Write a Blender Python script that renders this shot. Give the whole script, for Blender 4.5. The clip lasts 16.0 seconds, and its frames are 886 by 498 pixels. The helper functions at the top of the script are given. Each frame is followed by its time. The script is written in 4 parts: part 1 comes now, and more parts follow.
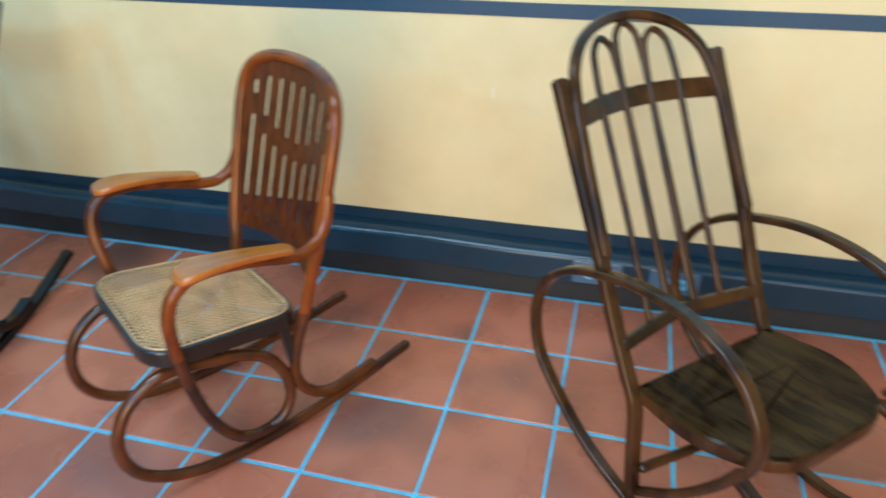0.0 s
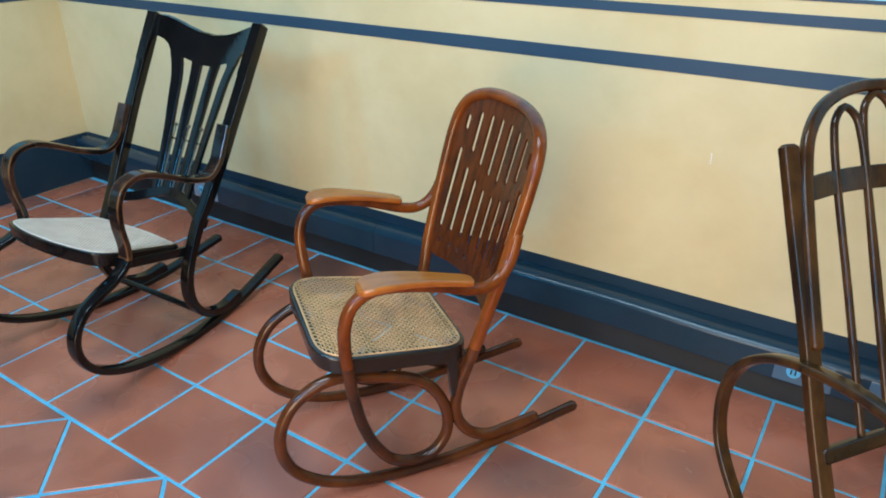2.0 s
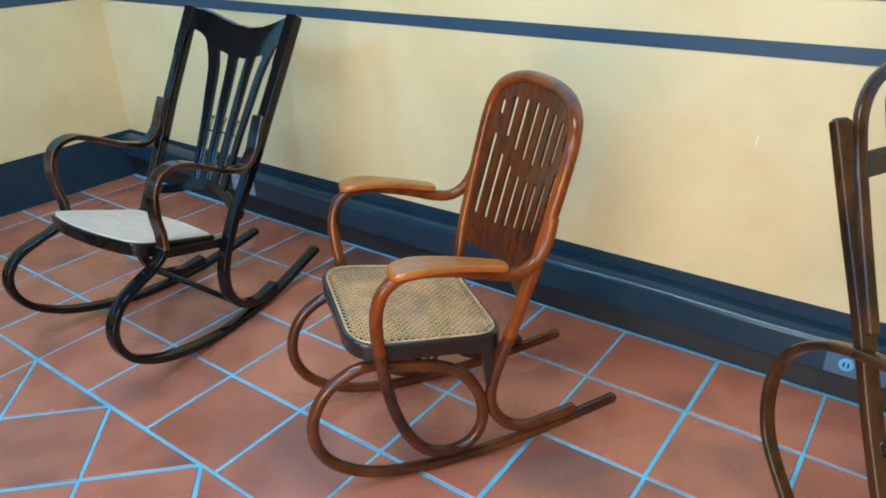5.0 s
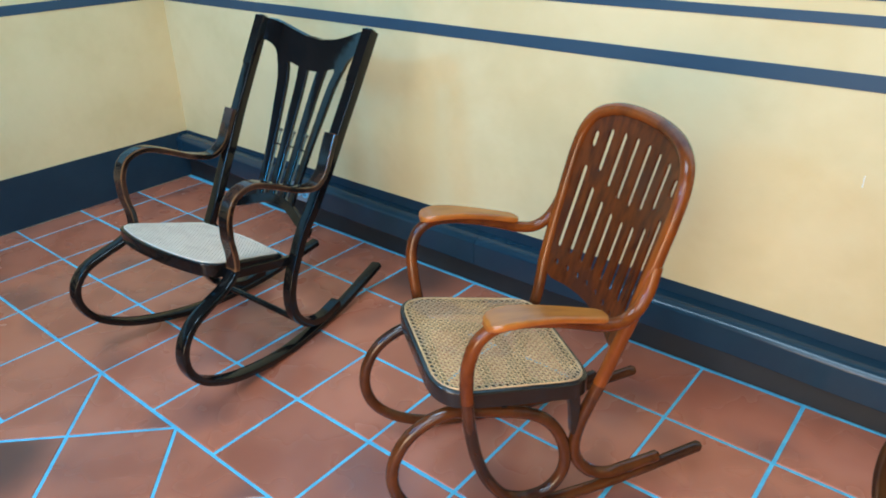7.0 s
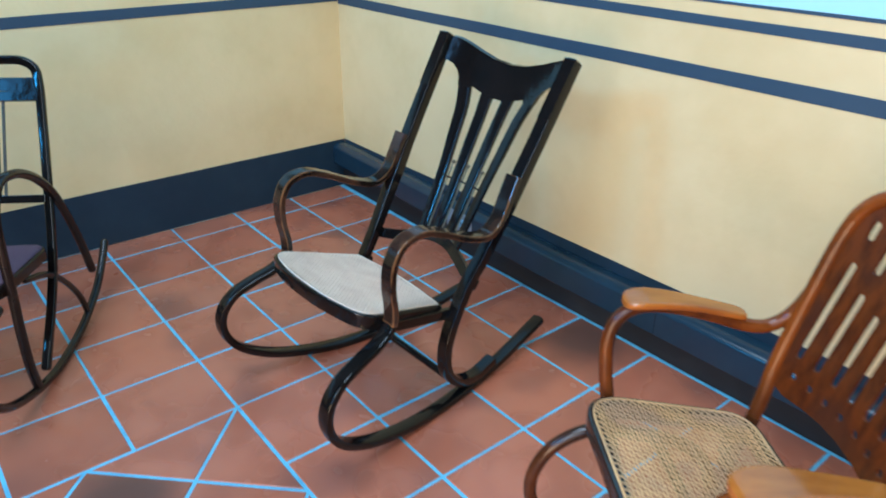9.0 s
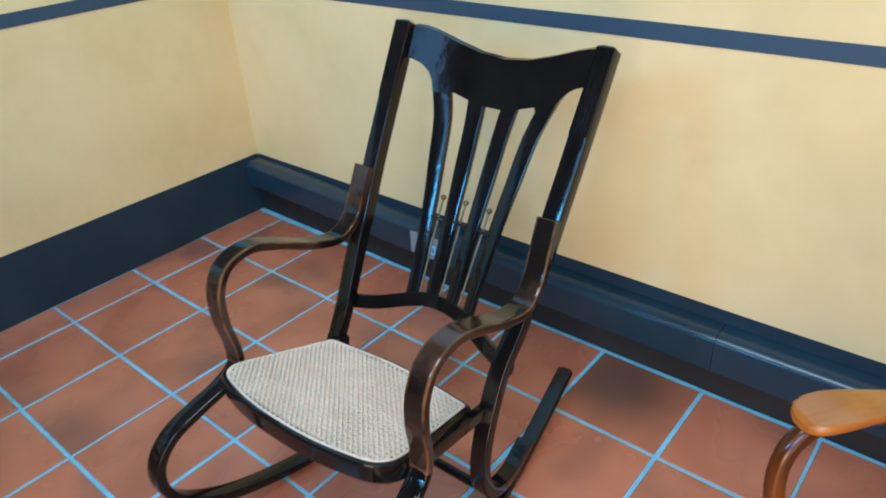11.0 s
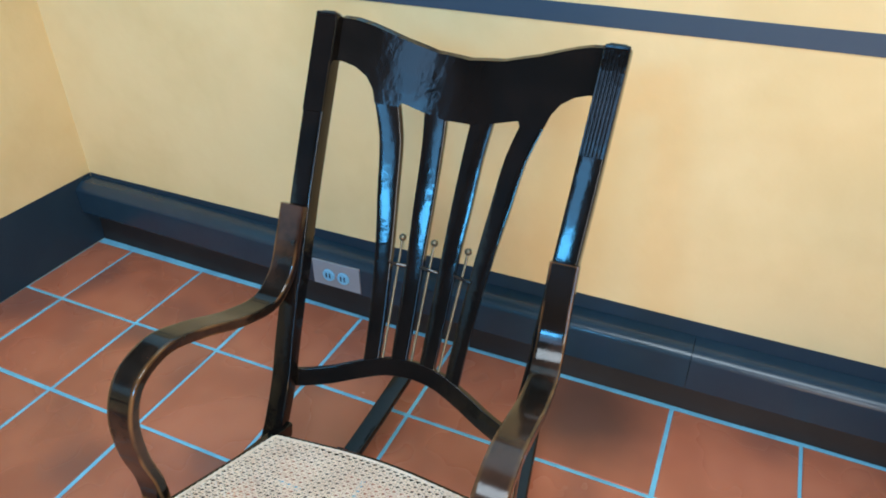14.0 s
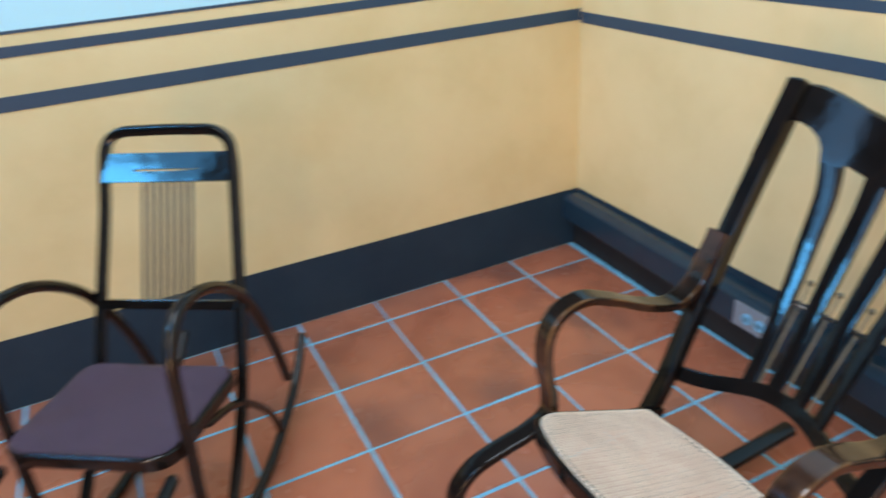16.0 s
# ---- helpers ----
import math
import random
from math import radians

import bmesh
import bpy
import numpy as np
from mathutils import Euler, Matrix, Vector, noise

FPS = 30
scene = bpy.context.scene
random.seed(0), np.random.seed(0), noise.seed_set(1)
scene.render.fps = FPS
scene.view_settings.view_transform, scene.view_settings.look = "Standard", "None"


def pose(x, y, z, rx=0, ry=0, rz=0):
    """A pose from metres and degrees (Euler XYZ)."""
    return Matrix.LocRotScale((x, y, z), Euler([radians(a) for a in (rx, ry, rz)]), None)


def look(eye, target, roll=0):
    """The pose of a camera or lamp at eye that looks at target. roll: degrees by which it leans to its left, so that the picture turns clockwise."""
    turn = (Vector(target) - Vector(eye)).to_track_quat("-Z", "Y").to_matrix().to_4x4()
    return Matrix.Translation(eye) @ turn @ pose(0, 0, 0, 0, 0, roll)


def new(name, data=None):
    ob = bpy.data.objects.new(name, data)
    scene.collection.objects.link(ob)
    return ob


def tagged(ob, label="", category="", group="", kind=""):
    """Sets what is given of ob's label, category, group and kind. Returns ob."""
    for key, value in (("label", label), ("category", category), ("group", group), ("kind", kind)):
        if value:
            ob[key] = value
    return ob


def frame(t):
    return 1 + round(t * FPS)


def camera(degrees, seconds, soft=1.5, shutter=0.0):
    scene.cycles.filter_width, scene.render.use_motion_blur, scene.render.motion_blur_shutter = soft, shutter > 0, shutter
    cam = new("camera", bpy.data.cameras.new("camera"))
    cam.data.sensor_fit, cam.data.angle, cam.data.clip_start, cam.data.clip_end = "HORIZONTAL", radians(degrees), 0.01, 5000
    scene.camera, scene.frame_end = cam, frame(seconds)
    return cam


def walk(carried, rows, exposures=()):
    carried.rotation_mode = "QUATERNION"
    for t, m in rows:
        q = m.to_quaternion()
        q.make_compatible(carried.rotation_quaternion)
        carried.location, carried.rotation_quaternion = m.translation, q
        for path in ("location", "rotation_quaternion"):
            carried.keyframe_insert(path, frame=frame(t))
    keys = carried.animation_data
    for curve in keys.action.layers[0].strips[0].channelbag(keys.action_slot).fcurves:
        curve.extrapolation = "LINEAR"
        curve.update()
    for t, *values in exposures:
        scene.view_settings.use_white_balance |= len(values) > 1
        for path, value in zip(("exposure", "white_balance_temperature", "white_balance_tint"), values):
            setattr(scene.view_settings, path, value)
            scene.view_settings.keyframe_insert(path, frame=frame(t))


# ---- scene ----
cam = camera(64.4, 16.0, soft=1.8, shutter=0.6)

PATH = [
    (0, (3.381, -1.68, 1.376), (2.927, -0.028, 0.343), -1.2),
    (0.5, (3.383, -1.687, 1.378), (2.637, -0.117, 0.389), -1.0),
    (1, (3.393, -1.685, 1.368), (2.473, -0.177, 0.43), -0.7),
    (1.5, (3.405, -1.661, 1.357), (2.463, -0.144, 0.457), 0.4),
    (2, (3.395, -1.656, 1.323), (2.412, -0.151, 0.445), 0.1),
    (2.5, (3.399, -1.64, 1.292), (2.389, -0.124, 0.467), 0.0),
    (3, (3.414, -1.641, 1.265), (2.369, -0.147, 0.442), -0.6),
    (3.2, (3.413, -1.643, 1.255), (2.38, -0.162, 0.394), -0.5),
    (5.3, (3.39, -1.632, 1.292), (2.301, -0.207, 0.408), -2.0),
    (5.5, (3.371, -1.628, 1.314), (2.267, -0.225, 0.412), -2.1),
    (6, (3.335, -1.623, 1.335), (2.199, -0.231, 0.454), -2.1),
    (6.5, (3.278, -1.602, 1.351), (2.145, -0.228, 0.441), -1.9),
    (7, (3.221, -1.627, 1.35), (2.087, -0.246, 0.451), -0.9),
    (7.5, (3.142, -1.659, 1.349), (2.051, -0.259, 0.427), -1.1),
    (8, (3.07, -1.633, 1.361), (1.936, -0.266, 0.442), -0.4),
    (8.5, (2.977, -1.532, 1.363), (1.659, -0.32, 0.47), -1.4),
    (9, (2.868, -1.489, 1.363), (1.488, -0.351, 0.469), 0.7),
    (9.2, (2.779, -1.473, 1.361), (1.408, -0.319, 0.473), 0.6),
    (11.3, (2.18, -1.204, 1.333), (1.097, 0.131, 0.31), -3.4),
    (11.5, (2.133, -1.182, 1.328), (1.099, 0.197, 0.314), -2.8),
    (12, (1.975, -1.142, 1.324), (1.097, 0.321, 0.28), -1.8),
    (12.5, (1.867, -1.104, 1.317), (1.106, 0.391, 0.228), -0.9),
    (13, (1.819, -1.087, 1.303), (1.141, 0.424, 0.182), -0.1),
    (13.5, (1.8, -1.096, 1.304), (1.119, 0.425, 0.198), -0.4),
    (14, (1.804, -1.102, 1.307), (1.107, 0.424, 0.219), -0.4),
    (14.5, (1.828, -1.12, 1.326), (0.987, 0.347, 0.258), -2.5),
    (15, (1.897, -1.161, 1.343), (0.747, 0.131, 0.34), -4.2),
    (15.5, (1.996, -1.209, 1.353), (0.572, -0.154, 0.426), -3.7),
    (16, (2.083, -1.297, 1.371), (0.453, -0.567, 0.473), -4.4),
]
walk(cam, [(t, look(eye, target, roll)) for t, eye, target, roll in PATH],
     exposures=[(0.0, -0.05, 7000, 11), (3.0, -0.20, 7000, 12), (5.5, -0.04, 7000, 12), (7.0, -0.02, 6900, 12), (8.0, 0.05, 6800, 15), (9.2, 0.02, 7100, 19), (11.4, 0.02, 8000, 21), (14.0, 0.09, 8700, 24), (15.0, 0.12, 8800, 26), (16.0, 0.02, 9000, 29)])

# ---- light: daylight from behind the viewer, through unseen openings ----
world = bpy.data.worlds.new("sky")
scene.world = world
world.use_nodes = True
wn = world.node_tree.nodes
sky = wn.new("ShaderNodeTexSky")
sky.sky_type = 'NISHITA'
sky.sun_disc = False
sky.sun_elevation = radians(50)
sky.sun_rotation = radians(200)
world.node_tree.links.new(sky.outputs[0], wn["Background"].inputs[0])
wn["Background"].inputs[1].default_value = 0.10


def opening_light(name, x, y, z, w, h, rz, power, colour):
    data = bpy.data.lights.new(name, 'AREA')
    data.shape = 'RECTANGLE'
    data.size, data.size_y, data.energy, data.color = w, h, power, colour
    ob = new(name, data)
    ob.matrix_world = pose(x, y, z, 90, 0, rz)
    return ob


BLUE, PALE, FILL_BLUE, FILL_WARM = (0.0, 0.41, 1.0), (0.69, 0.88, 1.0), (0.45, 0.74, 1.0), (1.0, 0.78, 0.54)
# openings of the unseen south wall: centre x, width, sill and power; the first is a high window to clear blue sky, the
# others, to hazy sky, are assumed
OPENINGS = [(0.92, 0.74, 2.06, 54.0), (3.15, 1.40, 0.0, 80.0), (5.10, 1.50, 0.0, 36.0)]
SOUTH, EAST, CEIL, HEAD = -3.4, 7.6, 4.40, 4.20
(ox, ow, sill, op), others = OPENINGS[0], OPENINGS[1:]
opening_light("low_sky_light", ox, SOUTH - 0.12, 2.32, ow - 0.04, 0.46, 0, op, BLUE)
opening_light("middle_sky_light", ox, SOUTH - 0.12, 2.92, ow - 0.04, 0.70, 0, op * 0.26, BLUE)
opening_light("high_sky_light", ox, SOUTH - 0.12, 3.72, ow - 0.04, 0.86, 0, op * 0.16, BLUE)
for ox, ow, sill, op in others:
    opening_light("sky_light", ox, SOUTH - 0.12, 3.06, ow - 0.04, 2.10, 0, op, PALE)
    opening_light("low_sky_light", ox, SOUTH - 0.12, 1.57, ow - 0.04, 0.84, 0, op * 0.30, BLUE)
    # added warm fill low in the opening, to offset the blue lamps
    opening_light("warm_fill_light", ox, SOUTH - 0.12, 0.60, ow - 0.04, 1.06, 0, op * 0.55, FILL_WARM)
# hole in the unseen ceiling for an added fill lamp: x from, x to, y from, y to
FILL_HOLE = (0.5, 3.4, -2.6, -1.2)
overhead_fill = opening_light("overhead_fill", (FILL_HOLE[0] + FILL_HOLE[1]) / 2, (FILL_HOLE[2] + FILL_HOLE[3]) / 2, CEIL + 0.1, FILL_HOLE[1] - FILL_HOLE[0] - 0.04, FILL_HOLE[3] - FILL_HOLE[2] - 0.04, 0, 165.0, FILL_BLUE)
overhead_fill.matrix_world = pose((FILL_HOLE[0] + FILL_HOLE[1]) / 2, (FILL_HOLE[2] + FILL_HOLE[3]) / 2, CEIL + 0.1)


# ---- materials ----
def material(name, base, dark=None, rough=0.5, scale=6.0, detail=4.0, amount=0.5, bump=0.0, bump_scale=60.0,
             metal=0.0, coat=0.0, vary=0.0, stretch=(1, 1, 1), world_space=False, rough_vary=0.0, spec=0.5,
             lo=0.35, hi=0.7, coat_rough=0.08, stain=None, bump_far=0.004):
    m = bpy.data.materials.new(name)
    m.use_nodes = True
    t = m.node_tree
    n, l = t.nodes, t.links
    b = n["Principled BSDF"]
    b.inputs["Roughness"].default_value = rough
    b.inputs["Metallic"].default_value = metal
    b.inputs["Coat Weight"].default_value = coat
    b.inputs["Coat Roughness"].default_value = coat_rough
    b.inputs["Specular IOR Level"].default_value = spec
    if world_space:
        src = n.new("ShaderNodeNewGeometry").outputs["Position"]
    else:
        src = n.new("ShaderNodeTexCoord").outputs["Object"]
    mp = n.new("ShaderNodeMapping")
    mp.inputs["Scale"].default_value = stretch
    l.new(src, mp.inputs[0])
    tex = n.new("ShaderNodeTexNoise")
    tex.inputs["Scale"].default_value = scale
    tex.inputs["Detail"].default_value = detail
    tex.inputs["Roughness"].default_value = 0.62
    l.new(mp.outputs[0], tex.inputs["Vector"])
    ramp = n.new("ShaderNodeMapRange")
    ramp.interpolation_type = 'SMOOTHSTEP'
    ramp.inputs["From Min"].default_value = lo
    ramp.inputs["From Max"].default_value = hi
    ramp.inputs["To Max"].default_value = amount
    l.new(tex.outputs["Fac"], ramp.inputs["Value"])
    mix = n.new("ShaderNodeMix")
    mix.data_type = 'RGBA'
    mix.inputs[6].default_value = (*base, 1)
    mix.inputs[7].default_value = (*(dark or base), 1)
    l.new(ramp.outputs[0], mix.inputs[0])
    colour = mix.outputs[2]
    if stain:
        # a second, larger pattern, shifted from one piece to the next
        stain_colour, stain_scale, stain_lo, stain_hi, stain_amount = stain
        info = n.new("ShaderNodeObjectInfo")
        shift = n.new("ShaderNodeVectorMath")
        shift.operation = 'MULTIPLY_ADD'
        l.new(info.outputs["Random"], shift.inputs[0])
        shift.inputs[1].default_value = (37.0, 53.0, 71.0)
        l.new(n.new("ShaderNodeTexCoord").outputs["Object"], shift.inputs[2])
        st = n.new("ShaderNodeTexNoise")
        st.inputs["Scale"].default_value = stain_scale
        st.inputs["Detail"].default_value = 1.0
        st.inputs["Roughness"].default_value = 0.5
        l.new(shift.outputs[0], st.inputs["Vector"])
        sr = n.new("ShaderNodeMapRange")
        sr.interpolation_type = 'SMOOTHSTEP'
        sr.inputs["From Min"].default_value = stain_lo
        sr.inputs["From Max"].default_value = stain_hi
        sr.inputs["To Max"].default_value = stain_amount
        l.new(st.outputs["Fac"], sr.inputs["Value"])
        sm = n.new("ShaderNodeMix")
        sm.data_type = 'RGBA'
        l.new(sr.outputs[0], sm.inputs[0])
        l.new(colour, sm.inputs[6])
        sm.inputs[7].default_value = (*stain_colour, 1)
        colour = sm.outputs[2]
    if vary:
        info = n.new("ShaderNodeObjectInfo")
        vr = n.new("ShaderNodeMapRange")
        vr.inputs["To Min"].default_value = 1 - vary
        vr.inputs["To Max"].default_value = 1 + vary
        l.new(info.outputs["Random"], vr.inputs["Value"])
        hsv = n.new("ShaderNodeHueSaturation")
        l.new(vr.outputs[0], hsv.inputs["Value"])
        l.new(colour, hsv.inputs["Color"])
        colour = hsv.outputs[0]
    l.new(colour, b.inputs["Base Color"])
    if rough_vary:
        rr = n.new("ShaderNodeMapRange")
        rr.inputs["To Min"].default_value = rough - rough_vary
        rr.inputs["To Max"].default_value = rough + rough_vary
        l.new(tex.outputs["Fac"], rr.inputs["Value"])
        l.new(rr.outputs[0], b.inputs["Roughness"])
    if bump:
        bt = n.new("ShaderNodeTexNoise")
        bt.inputs["Scale"].default_value = bump_scale
        bt.inputs["Detail"].default_value = 5.0
        l.new(mp.outputs[0], bt.inputs["Vector"])
        bp = n.new("ShaderNodeBump")
        bp.inputs["Strength"].default_value = bump
        bp.inputs["Distance"].default_value = bump_far
        l.new(bt.outputs["Fac"], bp.inputs["Height"])
        l.new(bp.outputs[0], b.inputs["Normal"])
    return m


WALL = material("yellow_plaster", (0.825, 0.626, 0.342), (0.735, 0.536, 0.268), rough=0.75, scale=2.3, amount=0.8,
                bump=0.9, bump_scale=3.6, world_space=True, spec=0.35, bump_far=0.015)
UPPER = material("pale_aqua_paint", (0.42, 0.80, 0.88), (0.37, 0.74, 0.83), rough=0.7, scale=2.0, bump=0.2, bump_scale=8.0,
                 world_space=True)
BAND = material("blue_black_paint", (0.012, 0.034, 0.056), (0.018, 0.044, 0.068), rough=0.42, scale=5.0, amount=0.7,
                bump=0.12, bump_scale=14.0, world_space=True, spec=0.3)
STRIPE = material("slate_blue_paint", (0.023, 0.062, 0.102), (0.030, 0.072, 0.113), rough=0.55, scale=6.0, bump=0.2, bump_scale=12.0,
                  world_space=True)
TRUNK = material("black_painted_metal", (0.009, 0.034, 0.056), (0.014, 0.044, 0.068), rough=0.23, scale=8.0, bump=0.05,
                 bump_scale=9.0, world_space=True, spec=0.45, rough_vary=0.08)
# near-black that holds the shade of the gap under the trunking
RECESS = material("black_base_shade", (0.010, 0.010, 0.011), (0.02, 0.02, 0.02), rough=0.6, scale=9.0, world_space=True)
TILE = material("terracotta_tile", (0.53, 0.160, 0.092), (0.41, 0.112, 0.062), rough=0.27, scale=4.5, detail=2.0, amount=0.8, bump=0.03,
                bump_scale=6.0, vary=0.10, world_space=True, rough_vary=0.10, spec=0.52, stain=((0.20, 0.080, 0.065), 2.8, 0.50, 0.74, 0.75))
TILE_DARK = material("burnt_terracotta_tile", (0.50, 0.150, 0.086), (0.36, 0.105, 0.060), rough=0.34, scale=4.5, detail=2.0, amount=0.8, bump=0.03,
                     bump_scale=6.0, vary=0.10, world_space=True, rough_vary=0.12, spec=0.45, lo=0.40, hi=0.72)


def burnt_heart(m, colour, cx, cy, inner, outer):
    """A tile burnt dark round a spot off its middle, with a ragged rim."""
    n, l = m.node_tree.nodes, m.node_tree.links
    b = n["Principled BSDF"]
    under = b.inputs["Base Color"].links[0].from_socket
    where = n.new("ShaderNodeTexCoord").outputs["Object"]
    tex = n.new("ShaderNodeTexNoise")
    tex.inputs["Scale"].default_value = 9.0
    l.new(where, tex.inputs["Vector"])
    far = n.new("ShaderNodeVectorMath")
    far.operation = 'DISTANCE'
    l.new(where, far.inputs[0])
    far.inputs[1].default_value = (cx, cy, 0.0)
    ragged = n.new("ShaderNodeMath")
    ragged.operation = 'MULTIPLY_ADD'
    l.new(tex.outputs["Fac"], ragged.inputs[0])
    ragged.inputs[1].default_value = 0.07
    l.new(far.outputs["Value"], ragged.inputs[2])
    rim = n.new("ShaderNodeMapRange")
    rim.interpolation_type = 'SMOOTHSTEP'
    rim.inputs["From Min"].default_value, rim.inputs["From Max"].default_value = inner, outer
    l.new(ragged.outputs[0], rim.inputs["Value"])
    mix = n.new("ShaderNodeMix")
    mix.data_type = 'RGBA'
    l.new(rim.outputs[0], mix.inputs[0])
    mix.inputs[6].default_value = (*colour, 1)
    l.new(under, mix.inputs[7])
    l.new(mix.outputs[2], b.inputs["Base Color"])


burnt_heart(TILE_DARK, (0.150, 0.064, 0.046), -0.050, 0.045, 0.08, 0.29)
GROUT = material("pale_blue_grout", (0.10, 0.54, 0.74), (0.07, 0.38, 0.55), rough=0.8, scale=11.0, amount=0.9, bump=0.3,
                 bump_scale=120.0, world_space=True)
# dark tone assumed for unseen surfaces, so the black lacquer mirrors little light
CEILING = material("unseen_dark_timber", (0.050, 0.032, 0.020), (0.025, 0.016, 0.010), rough=0.6, scale=3.0, bump=0.2, stretch=(0.3, 4, 1), world_space=True)
EBONY = material("black_lacquered_bentwood", (0.0045, 0.004, 0.004), (0.011, 0.007, 0.006), rough=0.10, scale=10.0, amount=0.7,
                 bump=0.34, bump_scale=15.0, rough_vary=0.06, spec=0.36)
WORN = material("worn_dark_bentwood", (0.010, 0.0065, 0.005), (0.150, 0.060, 0.036), rough=0.13, scale=7.0, amount=0.48, bump=0.26,
                bump_scale=12.0, rough_vary=0.08, spec=0.42, lo=0.40, hi=0.68)


def rubbed_edges(m, colour):
    """Lacquer rubbed away along the edges, in uneven stretches."""
    n, l = m.node_tree.nodes, m.node_tree.links
    b = n["Principled BSDF"]
    under = b.inputs["Base Color"].links[0].from_socket
    edge = n.new("ShaderNodeMapRange")
    edge.inputs["From Min"].default_value, edge.inputs["From Max"].default_value = 0.515, 0.56
    l.new(n.new("ShaderNodeNewGeometry").outputs["Pointiness"], edge.inputs["Value"])
    tex = n.new("ShaderNodeTexNoise")
    tex.inputs["Scale"].default_value = 16.0
    l.new(n.new("ShaderNodeTexCoord").outputs["Object"], tex.inputs["Vector"])
    patch = n.new("ShaderNodeMapRange")
    patch.inputs["From Min"].default_value, patch.inputs["From Max"].default_value = 0.38, 0.62
    l.new(tex.outputs["Fac"], patch.inputs["Value"])
    both = n.new("ShaderNodeMath")
    both.operation = 'MULTIPLY'
    l.new(edge.outputs[0], both.inputs[0])
    l.new(patch.outputs[0], both.inputs[1])
    mix = n.new("ShaderNodeMix")
    mix.data_type = 'RGBA'
    l.new(both.outputs[0], mix.inputs[0])
    l.new(under, mix.inputs[6])
    mix.inputs[7].default_value = (*colour, 1)
    l.new(mix.outputs[2], b.inputs["Base Color"])


rubbed_edges(WORN, (0.28, 0.12, 0.047))
HOOP = material("dark_brown_bentwood", (0.007, 0.005, 0.0045), (0.040, 0.020, 0.014), rough=0.14, scale=9.0, amount=0.40, bump=0.20,
                bump_scale=10.0, rough_vary=0.06, spec=0.42, lo=0.38, hi=0.66)
MAHOGANY = material("red_brown_polished_wood", (0.270, 0.058, 0.008), (0.075, 0.014, 0.004), rough=0.17, scale=7.0, amount=0.95,
                    bump=0.03, bump_scale=30.0, spec=0.42, stretch=(1, 1, 0.6), stain=((0.045, 0.011, 0.004), 5.0, 0.50, 0.74, 0.7))
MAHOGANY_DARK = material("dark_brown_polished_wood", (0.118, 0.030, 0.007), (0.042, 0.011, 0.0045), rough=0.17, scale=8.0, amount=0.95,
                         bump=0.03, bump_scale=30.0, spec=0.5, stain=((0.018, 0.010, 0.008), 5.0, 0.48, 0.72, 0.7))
CHERRY = material("polished_panel_wood", (0.130, 0.026, 0.005), (0.045, 0.009, 0.003), rough=0.24, scale=16.0, amount=0.85,
                  bump=0.03, bump_scale=30.0, spec=0.3, stretch=(3, 3, 0.35), stain=((0.060, 0.018, 0.010), 6.0, 0.50, 0.74, 0.7))
HONEY = material("honey_arm_pad_wood", (0.50, 0.140, 0.022), (0.33, 0.078, 0.012), rough=0.20, scale=14.0, amount=0.8, bump=0.03,
                 coat=0.25, stretch=(2.5, 0.5, 1))
DARKRIM = material("black_brown_seat_rim", (0.014, 0.010, 0.009), (0.03, 0.018, 0.013), rough=0.24, scale=9.0, coat=0.3)
WALNUT = material("walnut_bentwood", (0.080, 0.029, 0.008), (0.024, 0.009, 0.004), rough=0.18, scale=9.0, amount=0.95, bump=0.05,
                  bump_scale=40.0, spec=0.38, stretch=(2.2, 2.2, 0.5), stain=((0.016, 0.009, 0.006), 6.0, 0.48, 0.72, 0.8))
WALNUT_SEAT = material("dark_walnut_panel", (0.042, 0.019, 0.006), (0.014, 0.0065, 0.003), rough=0.13, spec=0.18, scale=6.0, amount=1.0, bump=0.04,
                       bump_scale=40.0, stretch=(5, 0.8, 1), lo=0.4, hi=0.62)
CANE = material("golden_cane", (0.88, 0.52, 0.25), (0.66, 0.35, 0.15), rough=0.42, spec=0.25, scale=9.0, amount=0.9, stain=((0.52, 0.30, 0.185), 9.0, 0.46, 0.62, 0.6))
CANE_PALE = material("pale_cane", (0.95, 0.75, 0.60), (0.82, 0.60, 0.46), rough=0.40, scale=14.0, amount=0.8)
CANE_MAUVE = material("mauve_woven_seat", (0.115, 0.066, 0.105), (0.075, 0.046, 0.075), rough=0.30, scale=20.0)
STEEL = material("dull_steel", (0.42, 0.42, 0.40), (0.25, 0.25, 0.24), rough=0.35, metal=0.9, scale=30.0)
PLATE = material("grey_outlet_plate", (0.23, 0.28, 0.33), (0.19, 0.24, 0.29), rough=0.20, scale=10.0)
PLATE_BLUE = material("slate_blue_outlet_plate", (0.07, 0.14, 0.21), (0.055, 0.12, 0.18), rough=0.10, spec=0.8, scale=10.0)
SOCKET = material("grey_blue_socket", (0.12, 0.50, 0.74), (0.10, 0.40, 0.62), rough=0.4)
BRASS = material("dull_bronze_wire", (0.17, 0.145, 0.10), (0.10, 0.085, 0.06), rough=0.42, metal=0.7, scale=40.0)
HOLE = material("dark_slot", (0.01, 0.01, 0.01), rough=0.8)
WIRE = material("grey_string", (0.070, 0.058, 0.040), (0.042, 0.035, 0.026), rough=0.5, spec=0.25, scale=40.0)


# ---- building helpers ----
def mesh_of(bm, name):
    bmesh.ops.recalc_face_normals(bm, faces=bm.faces)
    me = bpy.data.meshes.new(name)
    bm.to_mesh(me)
    bm.free()
    return me


